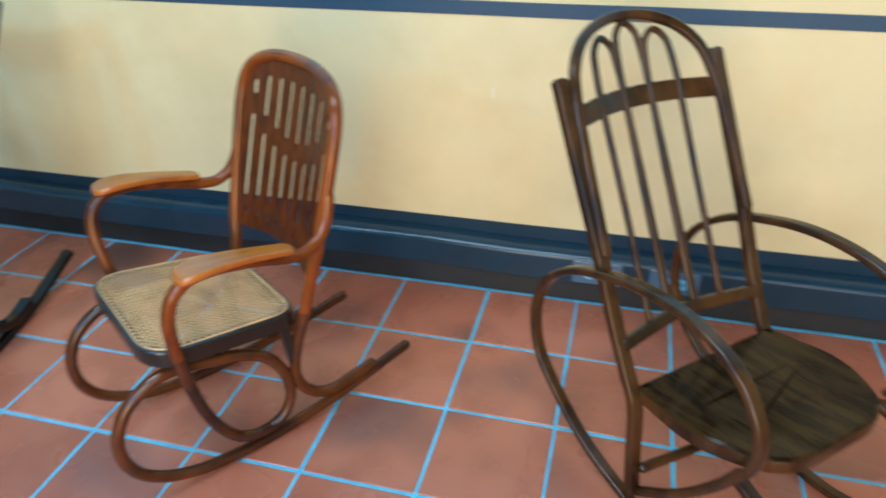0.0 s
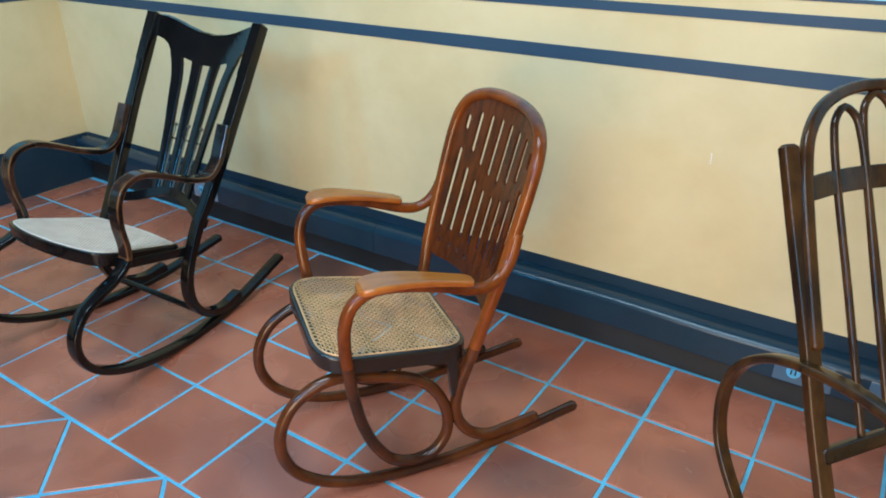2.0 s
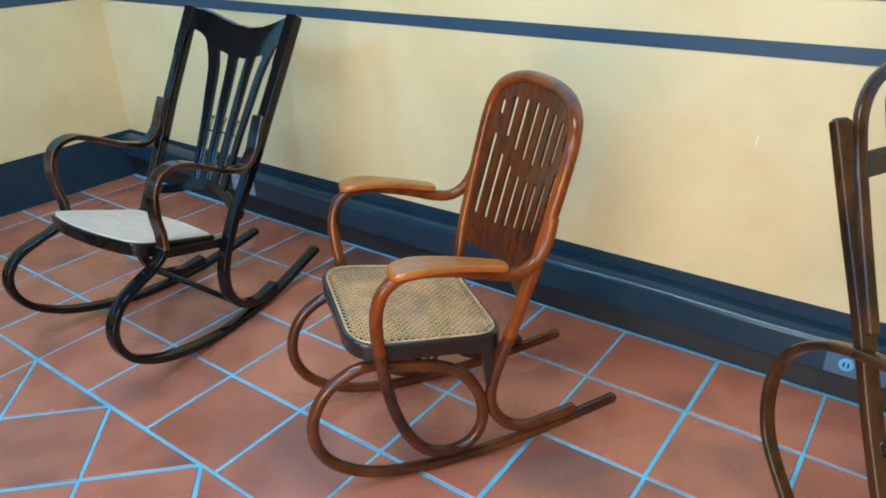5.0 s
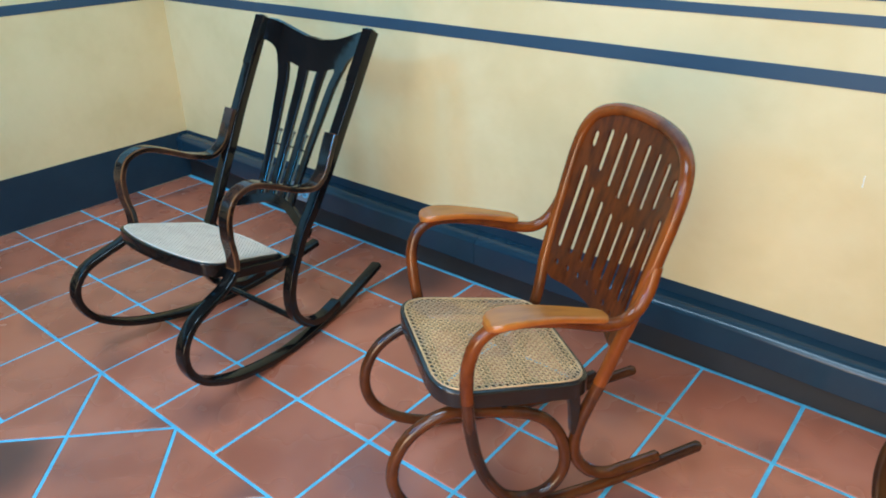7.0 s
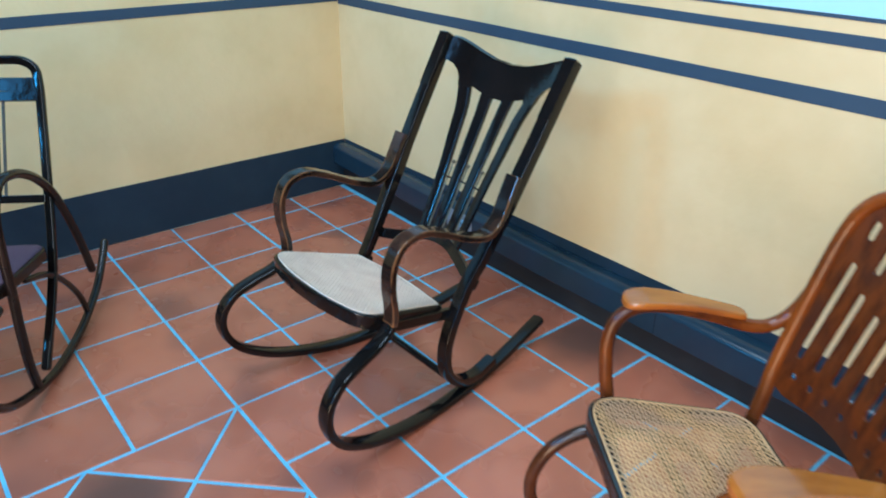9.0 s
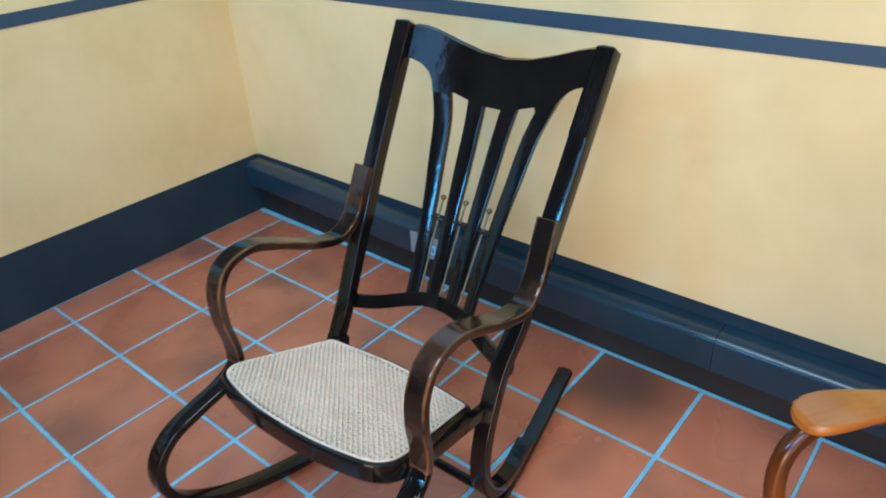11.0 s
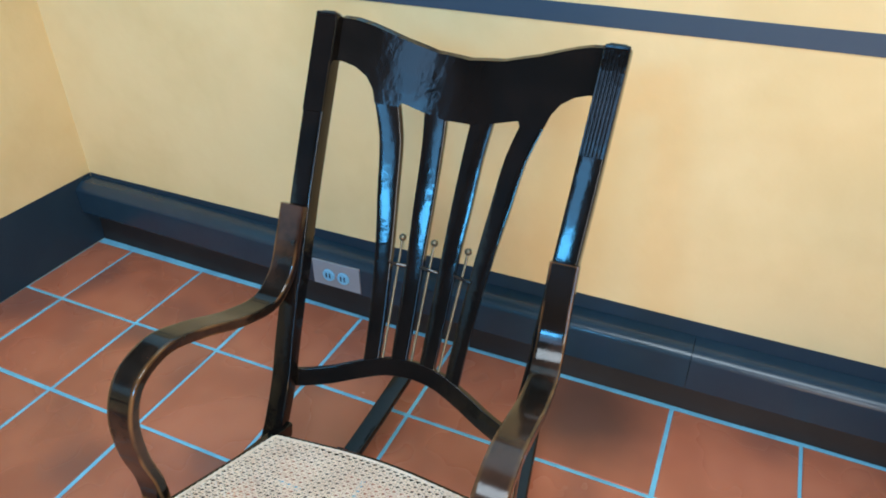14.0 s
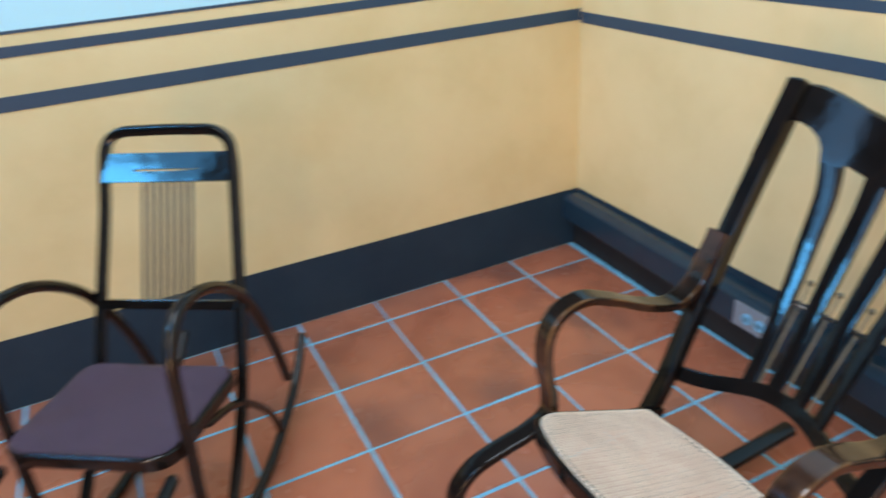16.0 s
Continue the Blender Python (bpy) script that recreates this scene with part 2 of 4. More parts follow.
def part(name, bm, mat, parent=None, label="", smooth=True):
    me = mesh_of(bm, name)
    me.materials.append(mat)
    if smooth:
        me.polygons.foreach_set("use_smooth", [True] * len(me.polygons))
        me.set_sharp_from_angle(angle=radians(38))
    ob = new(name, me)
    if smooth:
        # flats stay flat beside their rounded edges
        ob.modifiers.new("weighted_normal", 'WEIGHTED_NORMAL').keep_sharp = True
    if parent is not None:
        ob.parent = parent
    if label:
        tagged(ob, label)
    return ob


def box(x0, x1, y0, y1, z0, z1, bevel=0.0, bm=None):
    own = bmesh.new()
    bmesh.ops.create_cube(own, size=1.0)
    for v in own.verts:
        v.co = Vector(((x0 + x1) / 2 + v.co.x * (x1 - x0), (y0 + y1) / 2 + v.co.y * (y1 - y0), (z0 + z1) / 2 + v.co.z * (z1 - z0)))
    if bevel:
        bmesh.ops.bevel(own, geom=own.edges[:], offset=bevel, segments=2, affect='EDGES', profile=0.6)
    if bm is None:
        return own
    add(bm, own)
    return bm


def add(bm, other):
    me = bpy.data.meshes.new("tmp")
    other.to_mesh(me)
    other.free()
    bm.from_mesh(me)
    bpy.data.meshes.remove(me)


def curve(points, step=0.012):
    """Centripetal Catmull-Rom line through the points, resampled."""
    p = [Vector(q) for q in points]
    p = [p[0] * 2 - p[1]] + p + [p[-1] * 2 - p[-2]]
    out = []
    for a, b, c, d in zip(p, p[1:], p[2:], p[3:]):
        n = max(2, int((c - b).length / step) + 1)
        t0 = 0.0
        t1 = t0 + max((b - a).length, 1e-5) ** 0.5
        t2 = t1 + max((c - b).length, 1e-5) ** 0.5
        t3 = t2 + max((d - c).length, 1e-5) ** 0.5
        for k in range(n):
            t = t1 + (t2 - t1) * k / n
            a1 = a * ((t1 - t) / (t1 - t0)) + b * ((t - t0) / (t1 - t0))
            a2 = b * ((t2 - t) / (t2 - t1)) + c * ((t - t1) / (t2 - t1))
            a3 = c * ((t3 - t) / (t3 - t2)) + d * ((t - t2) / (t3 - t2))
            b1 = a1 * ((t2 - t) / (t2 - t0)) + a2 * ((t - t0) / (t2 - t0))
            b2 = a2 * ((t3 - t) / (t3 - t1)) + a3 * ((t - t1) / (t3 - t1))
            out.append(b1 * ((t2 - t) / (t2 - t1)) + b2 * ((t - t1) / (t2 - t1)))
    out.append(p[-2])
    return out


def round_section(r, n=12):
    return [(r * math.cos(2 * math.pi * k / n), r * math.sin(2 * math.pi * k / n)) for k in range(n)]


def flat_section(w, t, r=0.005, n=3):
    """A flat band w wide (sideways) and t thick, with rounded corners."""
    pts = []
    for sx, sy, a0 in ((1, 1, 0), (-1, 1, 90), (-1, -1, 180), (1, -1, 270)):
        for k in range(n + 1):
            a = radians(a0 + 90 * k / n)
            pts.append((sx * (w / 2 - r) + r * math.cos(a), sy * (t / 2 - r) + r * math.sin(a)))
    return pts


def band_section(w, t, r=0.003):
    """A flat band with points along its flats too, so that wear can follow the corners alone."""
    pts, base = [], flat_section(w, t, r, 2)
    for i, p in enumerate(base):
        pts.append(p)
        if i % 3 == 2:
            q = base[(i + 1) % len(base)]
            gap = 0.0025 / max(math.dist(p, q), 0.006)
            pts += [(p[0] + (q[0] - p[0]) * f, p[1] + (q[1] - p[1]) * f) for f in (gap, 0.5, 1 - gap)]
    return pts


def crowned_section(w, t, r=0.003, crown=0.0015):
    """A flat band whose faces swell a little, like hand-scraped wood."""
    pts, base = [], flat_section(w, t, r, 3)
    for i, p in enumerate(base):
        pts.append(p)
        if i % 4 == 3:
            q = base[(i + 1) % len(base)]
            out = Vector((q[1] - p[1], p[0] - q[0])).normalized()
            for f in (0.2, 0.4, 0.6, 0.8):
                swell = crown * (1 - (2 * f - 1) ** 2)
                pts.append((p[0] + (q[0] - p[0]) * f + out.x * swell, p[1] + (q[1] - p[1]) * f + out.y * swell))
    return pts


def sweep(line, section, ref=(1, 0, 0), bm=None, taper=None, ends=0.006, poked=False):
    """Sweep a section along a line; ref is the way across that the section's first axis keeps."""
    bm = bm or bmesh.new()
    ref = Vector(ref)
    n, rings = len(line), []
    total = sum((b - a).length for a, b in zip(line, line[1:]))
    run = 0.0
    for k, p in enumerate(line):
        if k:
            run += (line[k] - line[k - 1]).length
        tan = (line[min(k + 1, n - 1)] - line[max(k - 1, 0)]).normalized()
        side = (ref - tan * ref.dot(tan)).normalized()
        nor = tan.cross(side)
        f = taper(run / total) if taper else (1.0, 1.0)
        rings.append([bm.verts.new(p + side * (u * f[0]) + nor * (v * f[1])) for u, v in section])
        if k in (0, n - 1) and ends:
            out = -tan if k == 0 else tan
            cap = [bm.verts.new(p + out * ends + side * (u * f[0] * 0.62) + nor * (v * f[1] * 0.62)) for u, v in section]
            if k == 0:
                rings.insert(0, cap)
            else:
                rings.append(cap)
    m = len(section)
    for a, b in zip(rings, rings[1:]):
        for i in range(m):
            bm.faces.new((a[i], a[(i + 1) % m], b[(i + 1) % m], b[i]))
    caps = [bm.faces.new(rings[0][::-1]), bm.faces.new(rings[-1])]
    if poked:
        bmesh.ops.poke(bm, faces=caps)
    return bm


def closed(bm, rings):
    """Skin a row of rings and cap both ends."""
    for p, q in zip(rings, rings[1:]):
        for i in range(len(p)):
            bm.faces.new((p[i], p[(i + 1) % len(p)], q[(i + 1) % len(p)], q[i]))
    bm.faces.new(rings[0])
    bm.faces.new(rings[-1])


def eased(bm, width):
    """Round off the sharp edges."""
    bmesh.ops.recalc_face_normals(bm, faces=bm.faces)
    sharp = [e for e in bm.edges if len(e.link_faces) == 2 and e.calc_face_angle() > radians(50)]
    bmesh.ops.bevel(bm, geom=sharp, offset=width, segments=2, affect='EDGES', profile=0.6, clamp_overlap=True)
    return bm


def thing(name, m, label, category, group=""):
    ob = new(name)
    ob.matrix_world = m
    ob.empty_display_size = 0.1
    return tagged(ob, label, category, group)


def outline(corners, radii, n=7):
    """A rounded convex outline from its corners, anticlockwise."""
    pts, m = [], len(corners)
    for i in range(m):
        a, b, c = Vector(corners[i - 1]), Vector(corners[i]), Vector(corners[(i + 1) % m])
        u, w = (a - b).normalized(), (c - b).normalized()
        r = radii[i]
        p, q = b + u * r, b + w * r
        for k in range(n + 1):
            t = k / n
            pts.append(p * (1 - t) ** 2 + b * 2 * t * (1 - t) + q * t * t)
    return pts


def shrunk(pts, d):
    n, out = len(pts), []
    for i in range(n):
        e = (pts[(i + 1) % n] - pts[i - 1]).normalized()
        out.append(pts[i] + Vector((-e.y, e.x)) * d)
    return out


def seat_rim(pts, width, height, lift):
    """A closed rim with rounded edges round the outline; lift(x, y) gives the top's height."""
    bm = bmesh.new()
    c, e = min(0.006, width * 0.45), min(0.004, width * 0.4)
    sec = [(0.0, -height), (0.0, -c), (c * 0.4, -c * 0.3), (c, 0.0), (width - e, 0.0), (width, -e), (width, -height)]
    loops = []
    for d, z in sec:
        loops.append([bm.verts.new((p.x, p.y, lift(p.x, p.y) + z)) for p in shrunk(pts, d)])
    n = len(pts)
    for a, b in zip(loops, loops[1:] + loops[:1]):
        for i in range(n):
            bm.faces.new((a[i], a[(i + 1) % n], b[(i + 1) % n], b[i]))
    return bm


def clip_line(pts, origin, way):
    """The stretch of a line inside a convex outline."""
    lo, hi = -9.0, 9.0
    n = len(pts)
    for i in range(n):
        a, b = pts[i], pts[(i + 1) % n]
        e = b - a
        if e.length < 1e-6:
            continue
        nor = Vector((-e.y, e.x))
        den, num = nor.dot(way), nor.dot(a - origin)
        if abs(den) < 1e-9:
            if num > 0:
                return None
            continue
        t = num / den
        if den > 0:
            lo = max(lo, t)
        else:
            hi = min(hi, t)
    return (lo, hi) if hi - lo > 0.012 else None


def cane_panel(pts, lift, pitch=0.0125, width=0.0023, sag=0.006):
    """Six-way woven cane: pairs of strands both ways and single diagonals."""
    verts, faces = [], []
    cx = sum(p.x for p in pts) / len(pts)
    cy = sum(p.y for p in pts) / len(pts)
    size = max((p - Vector((cx, cy))).length for p in pts)

    def strand(o, way, dz, w):
        span = clip_line(pts, o, way)
        if not span:
            return
        side = Vector((-way.y, way.x)) * (w / 2)
        k = 16
        base = len(verts)
        for i in range(k + 1):
            p = o + way * (span[0] + (span[1] - span[0]) * i / k)
            r = ((p.x - cx) ** 2 + (p.y - cy) ** 2) / size ** 2
            z = lift(p.x, p.y) + dz - sag * max(0.0, 1 - r * 1.4)
            verts.extend([(p.x - side.x, p.y - side.y, z - 0.0012), (p.x - side.x, p.y - side.y, z), (p.x, p.y, z + 0.0006),
                          (p.x + side.x, p.y + side.y, z), (p.x + side.x, p.y + side.y, z - 0.0012)])
        for i in range(k):
            for a in range(base + 5 * i, base + 5 * i + 4):
                faces.append((a, a + 1, a + 6, a + 5))

    reach = int(size / pitch) + 2
    for i in range(-reach, reach + 1):
        for s in (-0.19, 0.19):
            strand(Vector((cx + (i + s) * pitch, cy)), Vector((0, 1)), -0.0030, width)
            strand(Vector((cx, cy + (i + s) * pitch)), Vector((1, 0)), -0.0014, width)
    diag = pitch
    for i in range(-2 * reach, 2 * reach + 1):
        for way in (Vector((1, 1)).normalized(), Vector((1, -1)).normalized()):
            strand(Vector((cx + (i + 0.5) * diag, cy)), way, 0.0004 if way.y > 0 else 0.0018, width * 0.85)
    me = bpy.data.meshes.new("cane_panel")
    me.from_pydata(verts, [], faces)
    return me


def mesh_part(name, me, mat, parent, label=""):
    me.materials.append(mat)
    ob = new(name, me)
    ob.parent = parent
    return tagged(ob, label, kind="stuff")


def filled(loops, thickness, cuts=(), axis=0):
    """A flat board with holes in the x-z plane, from closed outlines, cut along lines so that it can be bent."""
    bm = bmesh.new()
    edges = []
    for loop in loops:
        vs = [bm.verts.new((x, 0, z)) for x, z in loop]
        edges += [bm.edges.new((a, b)) for a, b in zip(vs, vs[1:] + vs[:1])]
    bmesh.ops.triangle_fill(bm, use_beauty=True, use_dissolve=False, edges=edges)
    for c in cuts:
        co, no = ((c, 0, 0), (1, 0, 0)) if axis == 0 else ((0, 0, c), (0, 0, 1))
        bmesh.ops.bisect_plane(bm, geom=bm.verts[:] + bm.edges[:] + bm.faces[:], plane_co=co, plane_no=no)
    bmesh.ops.recalc_face_normals(bm, faces=bm.faces)
    res = bmesh.ops.extrude_face_region(bm, geom=bm.faces[:])
    for g in res["geom"]:
        if isinstance(g, bmesh.types.BMVert):
            g.co.y += thickness
    return bm


def bent(bm, shape):
    for v in bm.verts:
        v.co = Vector(shape(v.co.x, v.co.y, v.co.z))
    return bm


# ---- the room ----
WX, NY = -0.156, 0.34        # faces of the west and north walls
DADO = 1.121                 # where the yellow dado ends


def wall(name, bm, mat, label):
    return tagged(part(name, bm, mat, smooth=False), label, "wall", kind="structure")


wall("wall_north", box(WX, EAST, NY, NY + 0.25, -0.05, DADO), WALL, "yellow plastered dado wall with dark painted stripes")
wall("wall_north_upper", box(WX, EAST, NY, NY + 0.25, DADO, CEIL), UPPER, "pale aqua painted upper wall above the dado")
wall("wall_west", box(WX - 0.25, WX, SOUTH, NY + 0.25, -0.05, DADO), WALL, "yellow plastered dado wall meeting the corner")
wall("wall_west_upper", box(WX - 0.25, WX, SOUTH, NY + 0.25, DADO, 1.50), UPPER, "pale aqua painted upper wall above the dado")
# never in view: added to darken what the black chairs reflect
wall("wall_west_dark_screen", box(WX - 0.25, WX, SOUTH, NY + 0.25, 1.50, CEIL), CEILING, "unseen dark upper wall, added so that the lacquer reflects dark")
wall("wall_east", box(EAST, EAST + 0.25, SOUTH, NY, -0.05, CEIL), WALL, "plain yellow plastered end wall")
edges_x = [WX - 0.25]
for ox, ow, sill, op in OPENINGS:
    edges_x += [ox - ow / 2, ox + ow / 2]
edges_x.append(EAST + 0.25)
bm = bmesh.new()
for a, b in zip(edges_x[::2], edges_x[1::2]):
    box(a, b, SOUTH - 0.25, SOUTH, -0.05, CEIL, bm=bm)
for ox, ow, sill, op in OPENINGS:
    box(ox - ow / 2, ox + ow / 2, SOUTH - 0.25, SOUTH, HEAD, CEIL, bm=bm)
    if sill:
        box(ox - ow / 2, ox + ow / 2, SOUTH - 0.25, SOUTH, -0.05, sill, bm=bm)
wall("wall_south", bm, CEILING, "unseen dark wall added to close the room, with openings for the lamps")
# unseen ceiling, left open under the added overhead fill lamp
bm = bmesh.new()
for x0, x1, y0, y1 in ((WX - 0.25, FILL_HOLE[0], SOUTH - 0.25, NY + 0.25), (FILL_HOLE[1], EAST + 0.25, SOUTH - 0.25, NY + 0.25),
                       (FILL_HOLE[0], FILL_HOLE[1], SOUTH - 0.25, FILL_HOLE[2]), (FILL_HOLE[0], FILL_HOLE[1], FILL_HOLE[3], NY + 0.25)):
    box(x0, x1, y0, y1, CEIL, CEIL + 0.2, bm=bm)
tagged(part("ceiling", bm, CEILING, smooth=False), "unseen dark timber ceiling with a hole for an added fill lamp", "ceiling", kind="structure")


def strip(name, ax, at, lo, hi, start, end, mat, label, thick=0.002, slope=0.0):
    """A painted strip on a wall, with slightly uneven edges."""
    bm = bmesh.new()
    n = int(abs(end - start) / 0.06)
    rows = []
    for k in range(n + 1):
        s = start + (end - start) * k / n
        wob = 0.0012
        a = lo + slope * s + noise.noise((s * 3, at, lo)) * wob
        b = hi + slope * s + noise.noise((s * 3, at, hi + 5)) * wob
        out = []
        for z, d in ((a, 0.0), (a, thick), (b, thick), (b, 0.0)):
            out.append(bm.verts.new((s, at - d, z) if ax == 'x' else (at + d, s, z)))
        rows.append(out)
    for p, q in zip(rows, rows[1:]):
        for i in range(4):
            bm.faces.new((p[i], p[(i + 1) % 4], q[(i + 1) % 4], q[i]))
    bm.faces.new(rows[0])
    bm.faces.new(rows[-1])
    return tagged(part(name, bm, mat, smooth=False), label, "wall trim", kind="structure")


strip("trim_north_stripe", 'x', NY, 0.909, 0.949, WX + 0.003, EAST - 0.01, STRIPE, "dark slate blue painted stripe on the yellow wall")
strip("trim_north_upper_stripe", 'x', NY, 1.057, 1.084, WX + 0.003, EAST - 0.01, STRIPE, "dark slate blue painted stripe on the yellow wall")
strip("trim_north_line", 'x', NY, 1.117, 1.125, WX + 0.003, EAST - 0.01, STRIPE, "thin dark line between yellow dado and aqua wall")
strip("trim_west_stripe", 'y', WX, 0.920, 0.961, NY - 0.003, SOUTH + 0.01, STRIPE, "dark slate blue painted stripe on the yellow wall")
strip("trim_west_upper_stripe", 'y', WX, 1.061, 1.089, NY - 0.003, SOUTH + 0.01, STRIPE, "dark slate blue painted stripe on the yellow wall")
strip("trim_west_line", 'y', WX, 1.120, 1.128, NY - 0.003, SOUTH + 0.01, STRIPE, "thin dark line between yellow dado and aqua wall")
strip("baseboard_north", 'x', NY, 0.0, 0.246, WX + 0.003, EAST - 0.01, BAND, "blue-black painted band at the wall foot")
strip("baseboard_west", 'y', WX, 0.0, 0.246, NY - 0.003, SOUTH + 0.01, BAND, "blue-black painted band at the wall foot")

SCRATCH = material("bare_plaster", (0.86, 0.84, 0.78), (0.78, 0.74, 0.66), rough=0.8, scale=60.0)
tagged(part("trim_scratch", box(2.9905, 2.9935, NY - 0.0012, NY + 0.002, 0.668, 0.700, 0.0006), SCRATCH), "small pale scratch in the yellow plaster", "scratch", kind="structure")

# cable trunking along the north wall, on a black base
TY = 0.266


def along(x, keys):
    """The height at x along the wall, from (x, z) keys."""
    return float(np.interp(x, [k[0] for k in keys], [k[1] for k in keys]))


TOP = ((0.0, 0.216), (0.35, 0.209), (0.85, 0.198), (1.3, 0.189), (2.8, 0.189), (3.1, 0.181))
FOOT = ((0.0, 0.126), (0.35, 0.118), (0.85, 0.104), (1.3, 0.096), (2.0, 0.095), (2.8, 0.099), (3.1, 0.089))


# lengths of trunking butted end to end, with a hairline joint between them
for start, end in ((WX + 0.004, 1.8150), (1.8166, 4.20), (4.2016, EAST - 0.01)):
    bm, rings = bmesh.new(), []
    n = int((end - start) / 0.05)
    for k in range(n + 1):
        x = start + (end - start) * k / n
        a, b = along(x, FOOT), along(x, TOP)
        prof = [(0.336, b + 0.0185), (TY + 0.034, b + 0.0183), (TY + 0.027, b + 0.0166), (TY + 0.019, b + 0.0130), (TY + 0.0115, b + 0.0086), (TY + 0.0052, b + 0.0034), (TY + 0.0016, b - 0.0018), (TY, b - 0.0075),
                (TY, a + 0.006), (TY + 0.004, a), (0.336, a)]
        rings.append([bm.verts.new((x, y + noise.noise((x * 2.0, z * 3, 1.0)) * 0.0012, z + noise.noise((x * 1.3, 7.0, y)) * 0.0012)) for y, z in prof])
    closed(bm, rings)
    tagged(part("cable_trunking", bm, TRUNK), "black painted cable trunking along the foot of the wall", "cable trunking", kind="structure")
# base set back under the trunking, coloured as dark as its shaded gap
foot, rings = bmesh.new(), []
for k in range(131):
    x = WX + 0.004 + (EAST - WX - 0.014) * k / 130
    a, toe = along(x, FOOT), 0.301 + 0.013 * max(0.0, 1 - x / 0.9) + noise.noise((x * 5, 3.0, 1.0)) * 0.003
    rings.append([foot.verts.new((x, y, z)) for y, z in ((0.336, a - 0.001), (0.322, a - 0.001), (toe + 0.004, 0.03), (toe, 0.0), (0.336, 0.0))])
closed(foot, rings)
tagged(part("baseboard_foot", foot, RECESS), "base under the cable trunking, the gap's shade put into its black", "baseboard", kind="structure")


# ---- wall outlets set into the trunking ----
def outlet(x, z, mat, tone, edge):
    ob = thing("wall_outlet", pose(x, TY, z), tone + " double wall outlet set in black cable trunking", "wall outlet", "outlets on the trunking")
    part("plate", box(-0.077, 0.077, -0.0045, 0.052, -0.041, 0.041, edge), mat, ob)
    for s in (-1, 1):
        bm = bmesh.new()
        bmesh.ops.create_cone(bm, cap_ends=True, segments=20, radius1=0.0200, radius2=0.0180, depth=0.006)
        bmesh.ops.transform(bm, matrix=pose(0.0 + s * 0.024, -0.0058, -0.002, 90), verts=bm.verts)
        so = part("socket", bm, SOCKET, ob, "blue-grey round socket")
        for q in (-1, 1):
            part("slot", box(s * 0.024 + q * 0.0055 - 0.0022, s * 0.024 + q * 0.0055 + 0.0022, -0.0098, -0.0082, -0.009, 0.006), HOLE, so)
    part("screw", box(-0.003, 0.003, -0.0065, -0.0035, -0.003, 0.003, 0.001), STEEL, ob)
    return ob


for x, z, mat, tone, edge in ((0.846, 0.1545, PLATE, "light grey", 0.0025), (3.355, 0.1365, PLATE_BLUE, "slate blue", 0.006), (3.592, 0.1365, PLATE_BLUE, "slate blue", 0.006)):
    outlet(x, z, mat, tone, edge)


